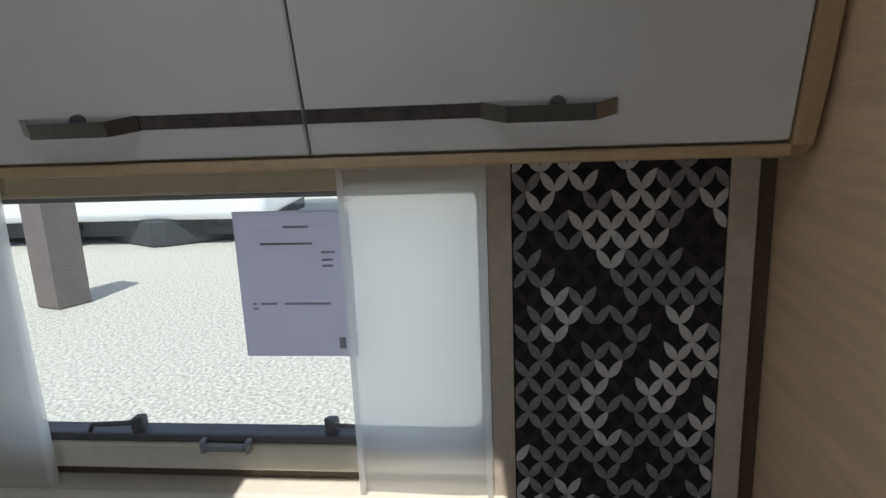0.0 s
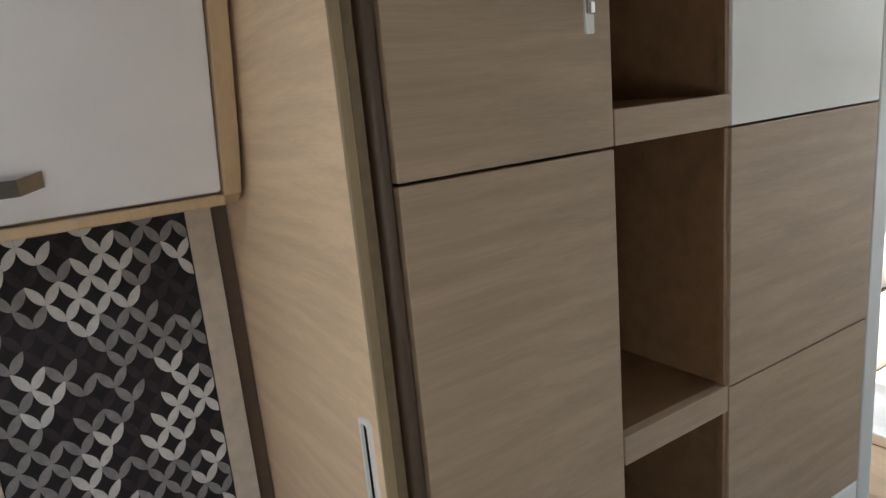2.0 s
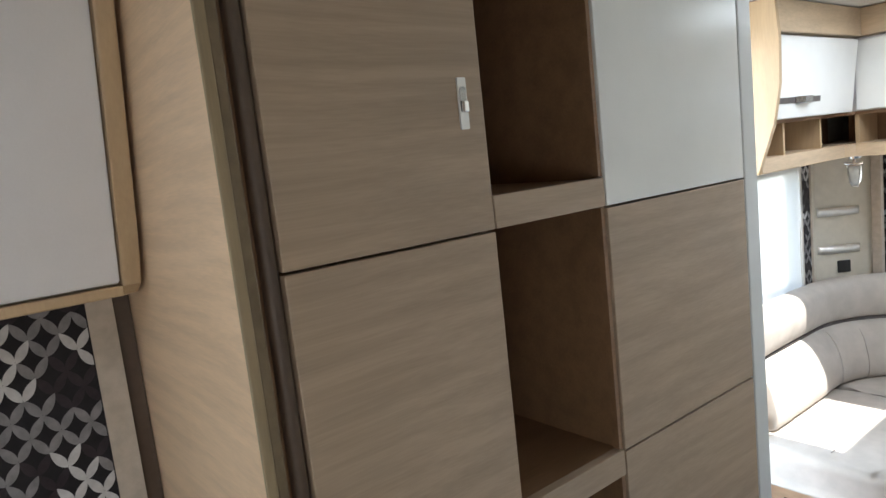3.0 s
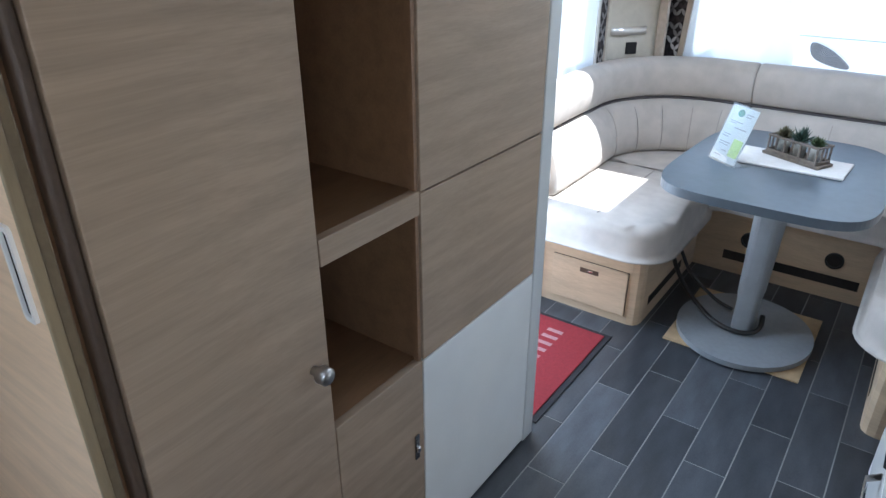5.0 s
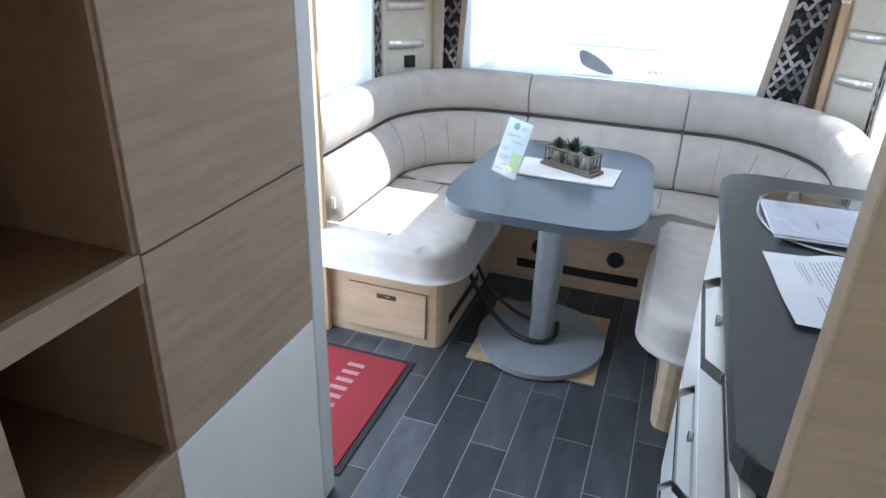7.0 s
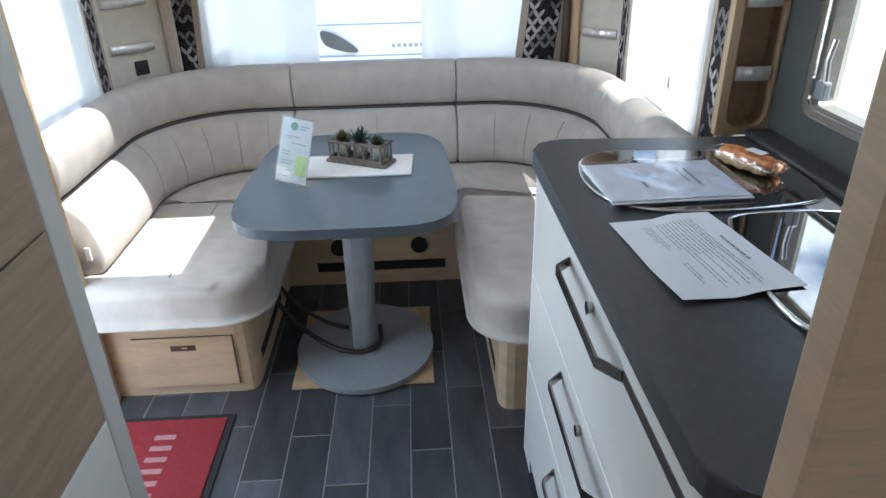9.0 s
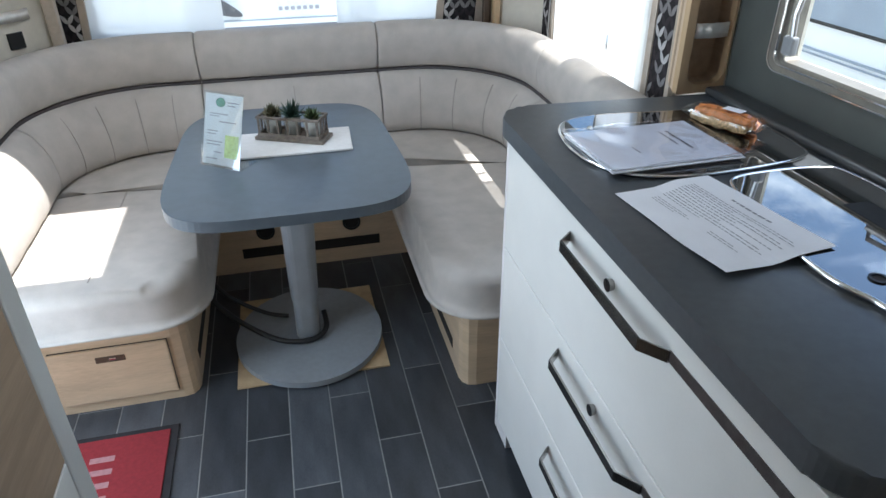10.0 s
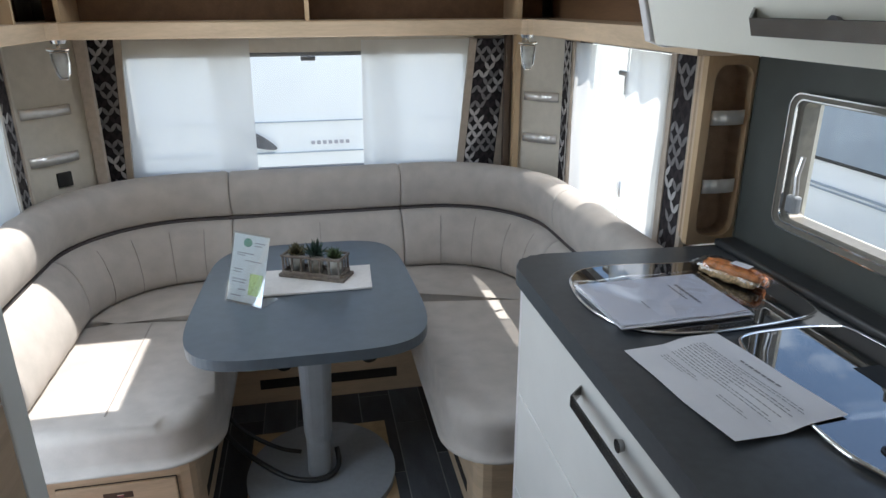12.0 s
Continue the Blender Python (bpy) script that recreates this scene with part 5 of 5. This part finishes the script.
ds = thing("document_stack", (0.77, 1.99, KZ), "stack of documents in a clear plastic sleeve on the hob", "paper")
stack = [(0.628, 2.088), (0.640, 1.888), (0.908, 1.896), (0.900, 2.095)]


def wavy_sheet(corners, z, amp, seed, thick=0.0008, n=14):
    """A thin four-cornered sheet with soft buckles."""
    bm = bmesh.new()
    c = [Vector((*p, 0)) for p in corners]
    rows = []
    for i in range(n + 1):
        row = []
        for j in range(n + 1):
            p = c[0].lerp(c[1], i / n).lerp(c[3].lerp(c[2], i / n), j / n)
            b = noise.noise(Vector((p.x * 14, p.y * 9, seed))) + 0.5 * noise.noise(Vector((p.x * 34, p.y * 26, seed + 4)))
            row.append(bm.verts.new((p.x, p.y, z + amp * (1.0 + b))))
        rows.append(row)
    for i in range(n):
        for j in range(n):
            bm.faces.new((rows[i][j], rows[i + 1][j], rows[i + 1][j + 1], rows[i][j + 1]))
    geo = bmesh.ops.extrude_face_region(bm, geom=bm.faces[:])
    bmesh.ops.translate(bm, vec=(0, 0, thick), verts=[e for e in geo["geom"] if isinstance(e, bmesh.types.BMVert)])
    bmesh.ops.recalc_face_normals(bm, faces=bm.faces[:])
    return bm


for k in range(3):
    o = [(x + 0.003 * math.sin(k * 2 + x * 20), y + 0.003 * math.cos(k * 3 + y * 10)) for x, y in stack]
    part("sheet", prism(o, "z", KZ + 0.0092 + k * 0.0032, KZ + 0.0118 + k * 0.0032, 0.0008), PAPER, ds)
fl = part("sleeve", wavy_sheet([(x + (0.012 if x > 0.7 else -0.008), y + (0.008 if y > 2 else -0.008)) for x, y in stack], KZ + 0.0196, 0.0035, 3.0, 0.0004, 24), FILM_GLARE, ds, "shiny buckled plastic sleeve", True)
fl.visible_shadow = False
lettered(ds, (0.86, 2.07), (0.005, -0.16), (-0.22, 0.0), [(0.12, 0.15, 0.75, 0.03), (0.2, 0.15, 0.6, 0.02), (0.62, 0.55, 0.75, 0.02)], KZ + 0.0189)

# packet of baked sticks
pk = thing("snack_packet", (0.985, 2.07, KZ), "clear packet of orange baked sticks with a white label", "food packet")
PKM = Matrix.Translation((0.975, 2.062, KZ + 0.0095)) @ Matrix.Rotation(radians(-66), 4, "Z") @ Matrix.Scale(0.79, 4)
for k, (yy, zz, mt) in enumerate(((-0.027, 0.016, SEED), (-0.008, 0.018, SEED), (0.011, 0.018, SNACK), (0.029, 0.016, SNACK), (0.002, 0.036, SNACK), (-0.019, 0.034, SNACK))):
    pts = [(-0.082 + 0.004 * (k % 3) + 0.16 * i / 12, yy + 0.0025 * math.sin(i * 0.9 + k), zz + 0.0018 * math.sin(i * 1.7 + k)) for i in range(13)]
    stick = turned(tube(pts, lambda q: 0.0125 * (0.5 + 0.5 * math.sin(math.pi * min(max(q, 0.06), 0.94)) ** 0.35), 12), PKM)
    for v in stick.verts:
        v.co += Vector((1, 1, 1)) * 0.0016 * noise.noise(v.co * 160.0)
    part("stick", stick, mt, pk, "orange baked stick" if mt is SNACK else "stick covered in sesame seeds", True)
# crinkled film pillow, pinched at both ends
bm = bmesh.new()
rows_ = []
for i in range(25):
    q = -1 + 2 * i / 24
    fat = (1 - abs(q) ** 5)
    rows_.append([bm.verts.new((q * 0.112, (0.044 - 0.006 * abs(q) ** 6) * math.cos(a) * (1.0 if abs(q) < 0.9 else 1.05), 0.0255 + (0.0035 + 0.0215 * fat) * math.sin(a))) for a in [2 * math.pi * k / 24 for k in range(24)]])
for a, b in zip(rows_, rows_[1:]):
    for k in range(24):
        bm.faces.new((a[k], a[(k + 1) % 24], b[(k + 1) % 24], b[k]))
for v in bm.verts:
    v.co += Vector((0, 1, 1)) * 0.0032 * noise.noise(v.co * 55.0)
    v.co.z = max(v.co.z, 0.001)
wrp = part("wrapper", turned(bm, PKM), WRAP, pk, "clear crinkled shiny wrapper", False)
wrp.visible_shadow = False
part("label", turned(box(-0.005, 0.048, -0.016, 0.014, 0.0515, 0.0522), PKM), PAPER, pk, "white paper label")

# partition at the kitchen's near end
single("partition", box(0.585, XR - 0.002, 1.150, 1.198, 0.0, ZC - 0.003, 0.006), OAK_BASE, (0.9, 1.17, 0.0), "oak partition panel at the end of the kitchen unit", "partition", kind="structure")


# overhead kitchen cupboard
def kit_face(z):
    return 0.775 - (z - 1.43) * 0.30


ko = thing("overhead_cupboard", (0.95, 1.65, 1.43), "off-white overhead kitchen cupboard with metal handle", "cupboard")
part("body", prism([(XR - 0.002, 1.432), (0.80, 1.432), (0.80 - 0.15, 1.95), (XR - 0.002, 1.95)], "y", 1.20, 2.125), WHITE_LAM, ko)
dk = part("door", slanted_door(1.20, 2.125, 1.434, 1.93, kit_face, 0.02, -1), CREAM_GLOSS, ko)
bow_handle(dk, kit_face, -1, 1.80, 1.45, 1.479, 0.024, strip_to=1.21, knob_y=1.64, dz=-0.014, knob_up=-0.020)
part("end_panel", prism([(XR - 0.002, 1.428), (0.80, 1.428), (0.765, 1.44), (0.62, 1.95), (XR - 0.002, 1.95)], "y", 2.128, 2.152, 0.003), WHITE_LAM, ko)

# tall niche board beside the kitchen window
nb = thing("niche_shelf", (1.07, 2.35, 0.94), "oak board with a rounded recess and two metal bands", "shelf")
NO = round_rect(1.008, 1.134, 0.9415, 1.412, 0.004, 8)
NI = round_rect(1.030, 1.128, 0.962, 1.376, 0.032, 8)
part("board", ring(NO, NI, "y", 2.306, 2.326), OAK_EDGE, nb)
part("recess_wall", ring(round_rect(1.026, 1.133, 0.956, 1.382, 0.037, 8), NI, "y", 2.326, 2.366), OAK_FRONT, nb)
part("recess_back", box(1.027, 1.133, 2.366, 2.374, 0.9425, 1.41), OAK_FRONT, nb)
part("side_board", prism([(1.0095, 2.3265), (1.018, 2.3265), (1.06, 2.42), (1.051, 2.42)], "z", 0.9425, 1.41), OAK_EDGE, nb)


def metal_band(parent, pa, pb, z, h, out, ripples=4):
    """A bright sprung band across a niche, between two plan points, bowed out, with soft ripples along it."""
    a, b = Vector((*pa, 0)), Vector((*pb, 0))
    d = (b - a).normalized()
    nn = Vector((d.y, -d.x, 0))
    bm = bmesh.new()
    prev = None
    n = 40
    for i in range(n + 1):
        s = i / n
        o = out * math.sin(math.pi * s) ** 0.6 + 0.0011 * math.sin(2 * math.pi * ripples * s) if 0 < s < 1 else 0
        q = a.lerp(b, s)
        r = [bm.verts.new((q.x + nn.x * (o + e), q.y + nn.y * (o + e), zz)) for e, zz in ((0, z), (0.002, z), (0.002, z + h), (0, z + h))]
        if prev:
            for k in range(4):
                bm.faces.new((prev[k], prev[(k + 1) % 4], r[(k + 1) % 4], r[k]))
        else:
            bm.faces.new(r)
        prev = r
    bm.faces.new(prev)
    return part("metal_band", bm, SATIN_BAND, parent, "bright curved metal band", True)


for z in (1.238, 1.072):
    metal_band(nb, (1.036, 2.313), (1.122, 2.313), z, 0.034, 0.007, 3)


# ---- dinette corners ----
def corner_shelf(a, b, label, switch=False):
    """A cream corner board set across the corner with two small banded shelves."""
    t = thing("corner_shelf", ((a[0] + b[0]) / 2, (a[1] + b[1]) / 2, 0.80), label, "shelf", "corner shelves")
    va, vb = Vector((*a, 0)), Vector((*b, 0))
    d = (vb - va).normalized()
    n = Vector((d.y, -d.x, 0))
    bm = prism([(va.x, va.y), (vb.x, vb.y), (vb.x - n.x * 0.02, vb.y - n.y * 0.02), (va.x - n.x * 0.02, va.y - n.y * 0.02)], "z", 0.75, 1.41)
    part("board", bm, WALL, t)
    for z in (1.135, 0.965):
        p, q = va.lerp(vb, 0.15) + n * 0.001, va.lerp(vb, 0.76) + n * 0.001
        metal_band(t, p.to_2d(), q.to_2d(), z, 0.036, 0.014)
    if switch:
        c = va.lerp(vb, 0.52)
        m = Matrix(((d.x, n.x, 0, c.x), (d.y, n.y, 0, c.y), (0, 0, 1, 0), (0, 0, 0, 1)))
        part("socket", turned(box(-0.028, 0.028, 0.001, 0.009, 0.875, 0.93, 0.003), m), BLACK, t, "square black socket")
    return t


corner_shelf((-0.905, 3.42), (-0.705, 3.64), "cream corner board with two metal-banded shelves and a socket", True)
corner_shelf((0.965, 3.62), (1.145, 3.44), "cream corner board with two metal-banded shelves")
single("corner_post", box(-0.708, -0.668, 3.60, 3.635, 0.75, 1.41, 0.004), BEIGE, (-0.69, 3.62, 0.75), "beige post beside the corner board", "trim", kind="structure")
single("corner_post", box(0.945, 0.972, 3.585, 3.62, 0.75, 1.41, 0.004), OAK_EDGE, (0.96, 3.6, 0.75), "oak post beside the corner board", "trim", kind="structure")
# no post: a dark strip for the shade between curtain and post
single("corner_post", box(0.915, 0.944, 3.625, 3.65, 0.75, 1.41), BROWN, (0.93, 3.63, 0.75), "dark strip added for the shade behind the curtain", "trim", kind="structure")

# ---- dinette: overhead shelf and cupboards ----
SX0, SX1, SY = -0.662, 0.888, 3.24
SB, ST = 1.408, 1.460
board_plan = [(XL + 0.002, 2.54), (SX0, 2.54), (SX0, SY - 0.03), (SX0 + 0.01, SY - 0.01), (SX0 + 0.03, SY), (SX1 - 0.03, SY), (SX1 - 0.01, SY - 0.01), (SX1, SY - 0.03), (SX1, 2.16), (XR - 0.002, 2.16), (XR - 0.002, YF - 0.003), (XL + 0.002, YF - 0.003)]
sf = thing("overhead_shelf", (0.1, 3.4, SB), "oak shelf board running round the dinette with open niches", "shelf")
part("board", prism(board_plan, "z", SB, ST, 0.004), OAK_BASE, sf)
# niche backs and top take the oak with recess shade in its colour
part("niche_back", box(XL + 0.15, XR - 0.15, SY + 0.20, SY + 0.215, ST, 1.57), OAK_SHADED, sf)
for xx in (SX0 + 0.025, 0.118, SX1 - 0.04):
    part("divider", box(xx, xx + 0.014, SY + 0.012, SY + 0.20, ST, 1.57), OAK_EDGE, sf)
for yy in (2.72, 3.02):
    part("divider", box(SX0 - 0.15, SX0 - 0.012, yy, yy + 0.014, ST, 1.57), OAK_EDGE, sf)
part("niche_back", box(SX0 - 0.16, SX0 - 0.15, 2.56, SY + 0.2, ST, 1.57), OAK_SHADED, sf)
part("niche_back", box(SX1 + 0.15, SX1 + 0.16, 2.16, SY + 0.2, ST, 1.57), OAK_SHADED, sf)
part("niche_top", prism([(p[0] * 1.0, p[1]) for p in board_plan], "z", 1.570, 1.582), OAK_SHADED, sf)
part("end_panel", prism([(XL + 0.002, SB), (SX0 - 0.005, SB), (SX0 + 0.012, 1.46), (SX0 + 0.052, 1.57), (SX0 + 0.075, 1.70), (SX0 + 0.078, 1.85), (SX0 + 0.07, ZC - 0.003), (XL + 0.002, ZC - 0.003)], "y", 2.52, 2.539, 0.003), OAK_EDGE, sf, "curved pale oak end panel")


def left_face(z):
    return SX0 + 0.035 + (z - 1.58) * 0.10


lc = thing("overhead_cupboard", (SX0, 2.9, 1.583), "off-white cupboard above the dinette shelf", "cupboard", "dinette cupboards")
part("body", prism([(XL + 0.002, 1.583), (SX0 + 0.008, 1.583), (SX0 + 0.035, 1.86), (XL + 0.002, 1.86)], "y", 2.541, 3.236), WHITE_LAM, lc)
ld = part("door", slanted_door(2.545, 3.20, 1.584, 1.85, left_face, 0.02, 1), WHITE_GLOSS, lc)
bow_handle(ld, left_face, 1, 2.70, 2.82, 1.632, 0.022, out=0.02, strip_to=2.90)
part("inlay", box(left_face(1.643) - 0.001, left_face(1.643) + 0.0016, 2.56, 2.70, 1.633, 1.653), STRIP_DARK, ld, "dark inlay strip")
part("valance", box(XL + 0.002, SX0 + 0.065, 2.541, 3.236, 1.862, ZC - 0.004, 0.004), OAK_BASE, lc, "pale oak valance")
fc = thing("overhead_cupboard", (0.1, SY + 0.2, 1.583), "off-white cupboard above the end window", "cupboard", "dinette cupboards")
part("body", box(XL + 0.002, XR - 0.002, SY + 0.003, YF - 0.003, 1.583, 1.86), WHITE_LAM, fc)
for x0, x1 in ((SX0 + 0.04, 0.115), (0.12, SX1 - 0.04)):
    part("door", box(x0, x1, SY - 0.018, SY + 0.002, 1.586, 1.85, 0.003), WHITE_GLOSS, fc)
part("valance", box(XL + 0.002, XR - 0.002, SY - 0.02, YF - 0.003, 1.862, ZC - 0.004, 0.004), OAK_BASE, fc, "pale oak valance")
rc = thing("overhead_cupboard", (SX1, 2.7, 1.583), "off-white cupboard above the dinette shelf", "cupboard", "dinette cupboards")
part("body", box(SX1, XR - 0.002, 2.16, 3.22, 1.583, 1.95), WHITE_LAM, rc)
single("ceiling_seam", box(-0.5, 0.8, 2.43, 2.436, ZC - 0.003, ZC - 0.001), GREY_STRIP, (0.1, 2.4, ZC - 0.003), "thin joint strip across the ceiling", "trim", kind="structure")


def clip_lamp(x, y, label, tilt):
    """A small chrome spot hung under the shelf: mount, knob, cross arm, tapered glass shade in a bright loop."""
    t = thing("reading_spot", (x, y, SB), label, "lamp", "reading spots")
    pl = bmesh.new()
    bmesh.ops.create_cone(pl, cap_ends=True, segments=20, radius1=0.022, radius2=0.026, depth=0.012, matrix=Matrix.Translation((x, y, SB - 0.0065)))
    part("mount", pl, CHROME, t)
    part("stem", tube([(x, y, SB - 0.012), (x, y - 0.006, SB - 0.034)], 0.006), CHROME, t)
    part("arm", tube([(x - 0.034, y - 0.008, SB - 0.030), (x - 0.02, y - 0.008, SB - 0.032), (x + 0.02, y - 0.008, SB - 0.032), (x + 0.034, y - 0.008, SB - 0.030)], 0.005), CHROME, t)
    loop = [(-0.026, -0.040), (-0.024, -0.070), (-0.018, -0.105), (-0.010, -0.122), (0.010, -0.122), (0.018, -0.105), (0.024, -0.070), (0.026, -0.040), (-0.026, -0.040)]
    part("loop", tube([(x + u + tilt * (v / -0.12), y - 0.010 + 0.05 * v, SB + v) for u, v in loop], 0.0035, 8, False), CHROME, t, "bright metal loop")
    bm = bmesh.new()
    rings_ = []
    for v, w in ((-0.040, 0.023), (-0.075, 0.020), (-0.105, 0.015), (-0.119, 0.009)):
        rings_.append([bm.verts.new((x + w * math.cos(a) + tilt * (v / -0.12), y - 0.010 + 0.05 * v + 0.5 * w * math.sin(a), SB + v)) for a in [2 * math.pi * k / 18 for k in range(18)]])
    for a, b in zip(rings_, rings_[1:]):
        for k in range(18):
            bm.faces.new((a[k], a[(k + 1) % 18], b[(k + 1) % 18], b[k]))
    bm.faces.new(rings_[0])
    bm.faces.new(rings_[-1])
    part("shade", bm, JAR if tilt == 0 else POT, t, "frosted tapered shade", True)
    return t


clip_lamp(-0.66, 3.30, "small chrome reading spot under the oak shelf", 0.006)
clip_lamp(0.90, 3.30, "small chrome reading spot with a white shade", 0.0)


# ---- outside ----
GZ = -0.5
single("ground", box(-250, 250, -250, 250, GZ - 0.2, GZ), GRAVEL, (0, 0, GZ), "pale sunlit gravel yard", "gravel", kind="structure")
pl = thing("concrete_pillar", (-5.85, -4.2, GZ), "square grey-brown pillar standing on gravel", "pillar")
part("shaft", prism([(-5.75, -4.41), (-5.846, -4.706), (-6.12, -4.53), (-6.02, -4.23)], "z", GZ, 0.95, 0.02), PILLAR, pl)


def caravan(name, x0, x1, y0, y1, z0, z1, label, windows, stripe=True):
    """A parked white caravan: rounded body, chassis, windows, trim and wheel."""
    t = thing(name, ((x0 + x1) / 2, (y0 + y1) / 2, GZ), label, "caravan", "parked caravans")
    part("body", box(x0, x1, y0, y1, z0, z1, 0.14, 4), CAR_WHITE, t, smooth=True)
    part("chassis", box(x0 + 0.25, x1 - 0.25, y0 + 0.25, y1 - 0.25, GZ + 0.12, z0 + 0.02), UNDERSIDE, t)
    for a, b, c, d, ax, v, s in windows:
        w = part("window", prism(round_rect(a, b, c, d, 0.06), ax, v, v + s * 0.03, 0.006), CAR_GREY, t, "dark tinted window")
        part("frame", ring(round_rect(a - 0.03, b + 0.03, c - 0.03, d + 0.03, 0.08), round_rect(a, b, c, d, 0.06), ax, v, v + s * 0.02), RUBBER, w)
    for wx, wy in ((x0 + 0.05, (y0 + y1) / 2), (x1 - 0.25, (y0 + y1) / 2)):
        wl = bmesh.new()
        bmesh.ops.create_cone(wl, cap_ends=True, segments=28, radius1=0.31, radius2=0.31, depth=0.2, matrix=Matrix.Translation((wx + 0.1, wy, GZ + 0.31)) @ Matrix.Rotation(radians(90), 4, "Y"))
        wheel = part("wheel", wl, RUBBER, t)
        rm = bmesh.new()
        bmesh.ops.create_cone(rm, cap_ends=True, segments=24, radius1=0.19, radius2=0.17, depth=0.22, matrix=Matrix.Translation((wx + 0.1, wy, GZ + 0.31)) @ Matrix.Rotation(radians(90), 4, "Y"))
        part("rim", rm, BRUSHED, wheel)
    return t


# the one ahead, its tail towards us
cf = caravan("parked_caravan", -1.4, 2.2, 7.2, 13.0, -0.25, 2.2, "white caravan parked beyond the end window", [])
part("trim_line", box(-1.35, 2.15, 7.185, 7.2, 0.500, 0.512), CAR_GREY, cf)
part("trim_line", box(-1.35, 2.15, 7.185, 7.2, 0.215, 0.227), CAR_GREY, cf)
part("tail_lamp", prism(blob([(-0.53, 0.455), (-0.36, 0.40), (-0.20, 0.27), (-0.32, 0.265), (-0.50, 0.33)], 5), "y", 7.17, 7.2), CAR_LAMP, cf, "dark tail lamp")
for i in range(7):
    part("mark", box(0.11 + i * 0.053, 0.144 + i * 0.053, 7.188, 7.198, 0.290, 0.322), INK_PALE, cf, "grey raised mark")
# beyond the kitchen window
ck = caravan("parked_caravan", 4.2, 6.6, -1.0, 6.2, GZ + 0.04, 2.3, "white caravan parked beyond the kitchen window", [(3.9, 5.9, 0.335, 1.15, "x", 4.195, -1)])
part("trim_line", box(4.18, 4.2, -0.8, 6.05, 0.105, 0.12), CAR_GREY, ck)
part("trim_line", box(4.18, 4.2, -0.8, 6.05, 0.072, 0.08), CAR_GREY, ck)
# beyond the bedroom window
cb = caravan("parked_caravan", -11.2, -8.5, -9.6, -3.2, -0.14, 2.2, "white caravan behind the gravel yard", [(-8.8, -7.2, 1.0, 1.7, "x", -8.5, 1), (-5.8, -4.2, 1.0, 1.7, "x", -8.5, 1)])
# dark block in place of the shadow beneath the caravan
part("underside_shade", prism([(-9.35, -6.6), (-9.0, -5.9), (-8.45, -4.9), (-8.5, -4.7), (-9.1, -3.6), (-10.8, -3.6), (-10.8, -6.6)], "z", GZ, -0.12, 0.03), UNDERSIDE, cb, "dark block added for the shade under the caravan")
caravan("parked_caravan", -13.4, -10.6, -14.5, -7.4, 0.1, 2.6, "white caravan behind the gravel yard", [(-12.8, -10.5, 1.2, 1.9, "x", -10.6, 1)])
rng = random.Random(7)
for i in range(5):
    bm = bmesh.new()
    bmesh.ops.create_icosphere(bm, subdivisions=2, radius=0.06)
    bmesh.ops.scale(bm, vec=(1.2, 1.0, 0.7), verts=bm.verts)
    for v in bm.verts:
        v.co += v.co.normalized() * 0.02 * noise.noise(v.co * 20 + Vector((i, 0, 0)))
    loc = (-8.7 + rng.uniform(-0.2, 0.2), -3.5 + rng.uniform(-0.25, 0.15), GZ + 0.03)
    ob = part("stone", bm, WALL, None)
    ob.location = loc
    tagged(ob, "pale stone lying at the edge of the gravel", "stone", "stones by the kerb")

# ---- floor planks ----
PW, PL_, G = 0.1235, 0.495, 0.0017
STARTS = {-3: 2.42, -2: 2.188, -1: 2.362, 0: 2.156, 1: 2.486, 2: 2.277, 3: 2.565, 4: 2.355}
meshes = {}


def plank(x0, x1, y0, y1):
    key = (round(x1 - x0, 4), round(y1 - y0, 4))
    if key not in meshes:
        bm = box(0, x1 - x0, 0, y1 - y0, -0.0038, 0.0)
        top = [e for e in bm.edges if all(v.co.z > -0.001 for v in e.verts)]
        bmesh.ops.bevel(bm, geom=top, offset=0.0008, segments=1, affect="EDGES")
        me = bpy.data.meshes.new("plank")
        bm.to_mesh(me)
        bm.free()
        me.materials.append(PLANK)
        meshes[key] = me
    ob = new("plank", meshes[key])
    ob.location = (x0, y0, 0)
    ob.parent = floor


for k in range(-7, 10):
    x0 = max(-0.020 + k * PW, XL)
    x1 = min(-0.020 + (k + 1) * PW, XR)
    if x1 - x0 < 0.01:
        continue
    s = STARTS.get(k, 2.1 + ((k * 7) % 5) * 0.099)
    y = s - 8 * PL_
    while y < 3.35:
        a, b = max(y, YB), min(y + PL_, 3.40)
        if b - a > 0.02 and a >= -0.9:
            plank(x0 + G, x1 - G, a + G, b - G)
        y += PL_
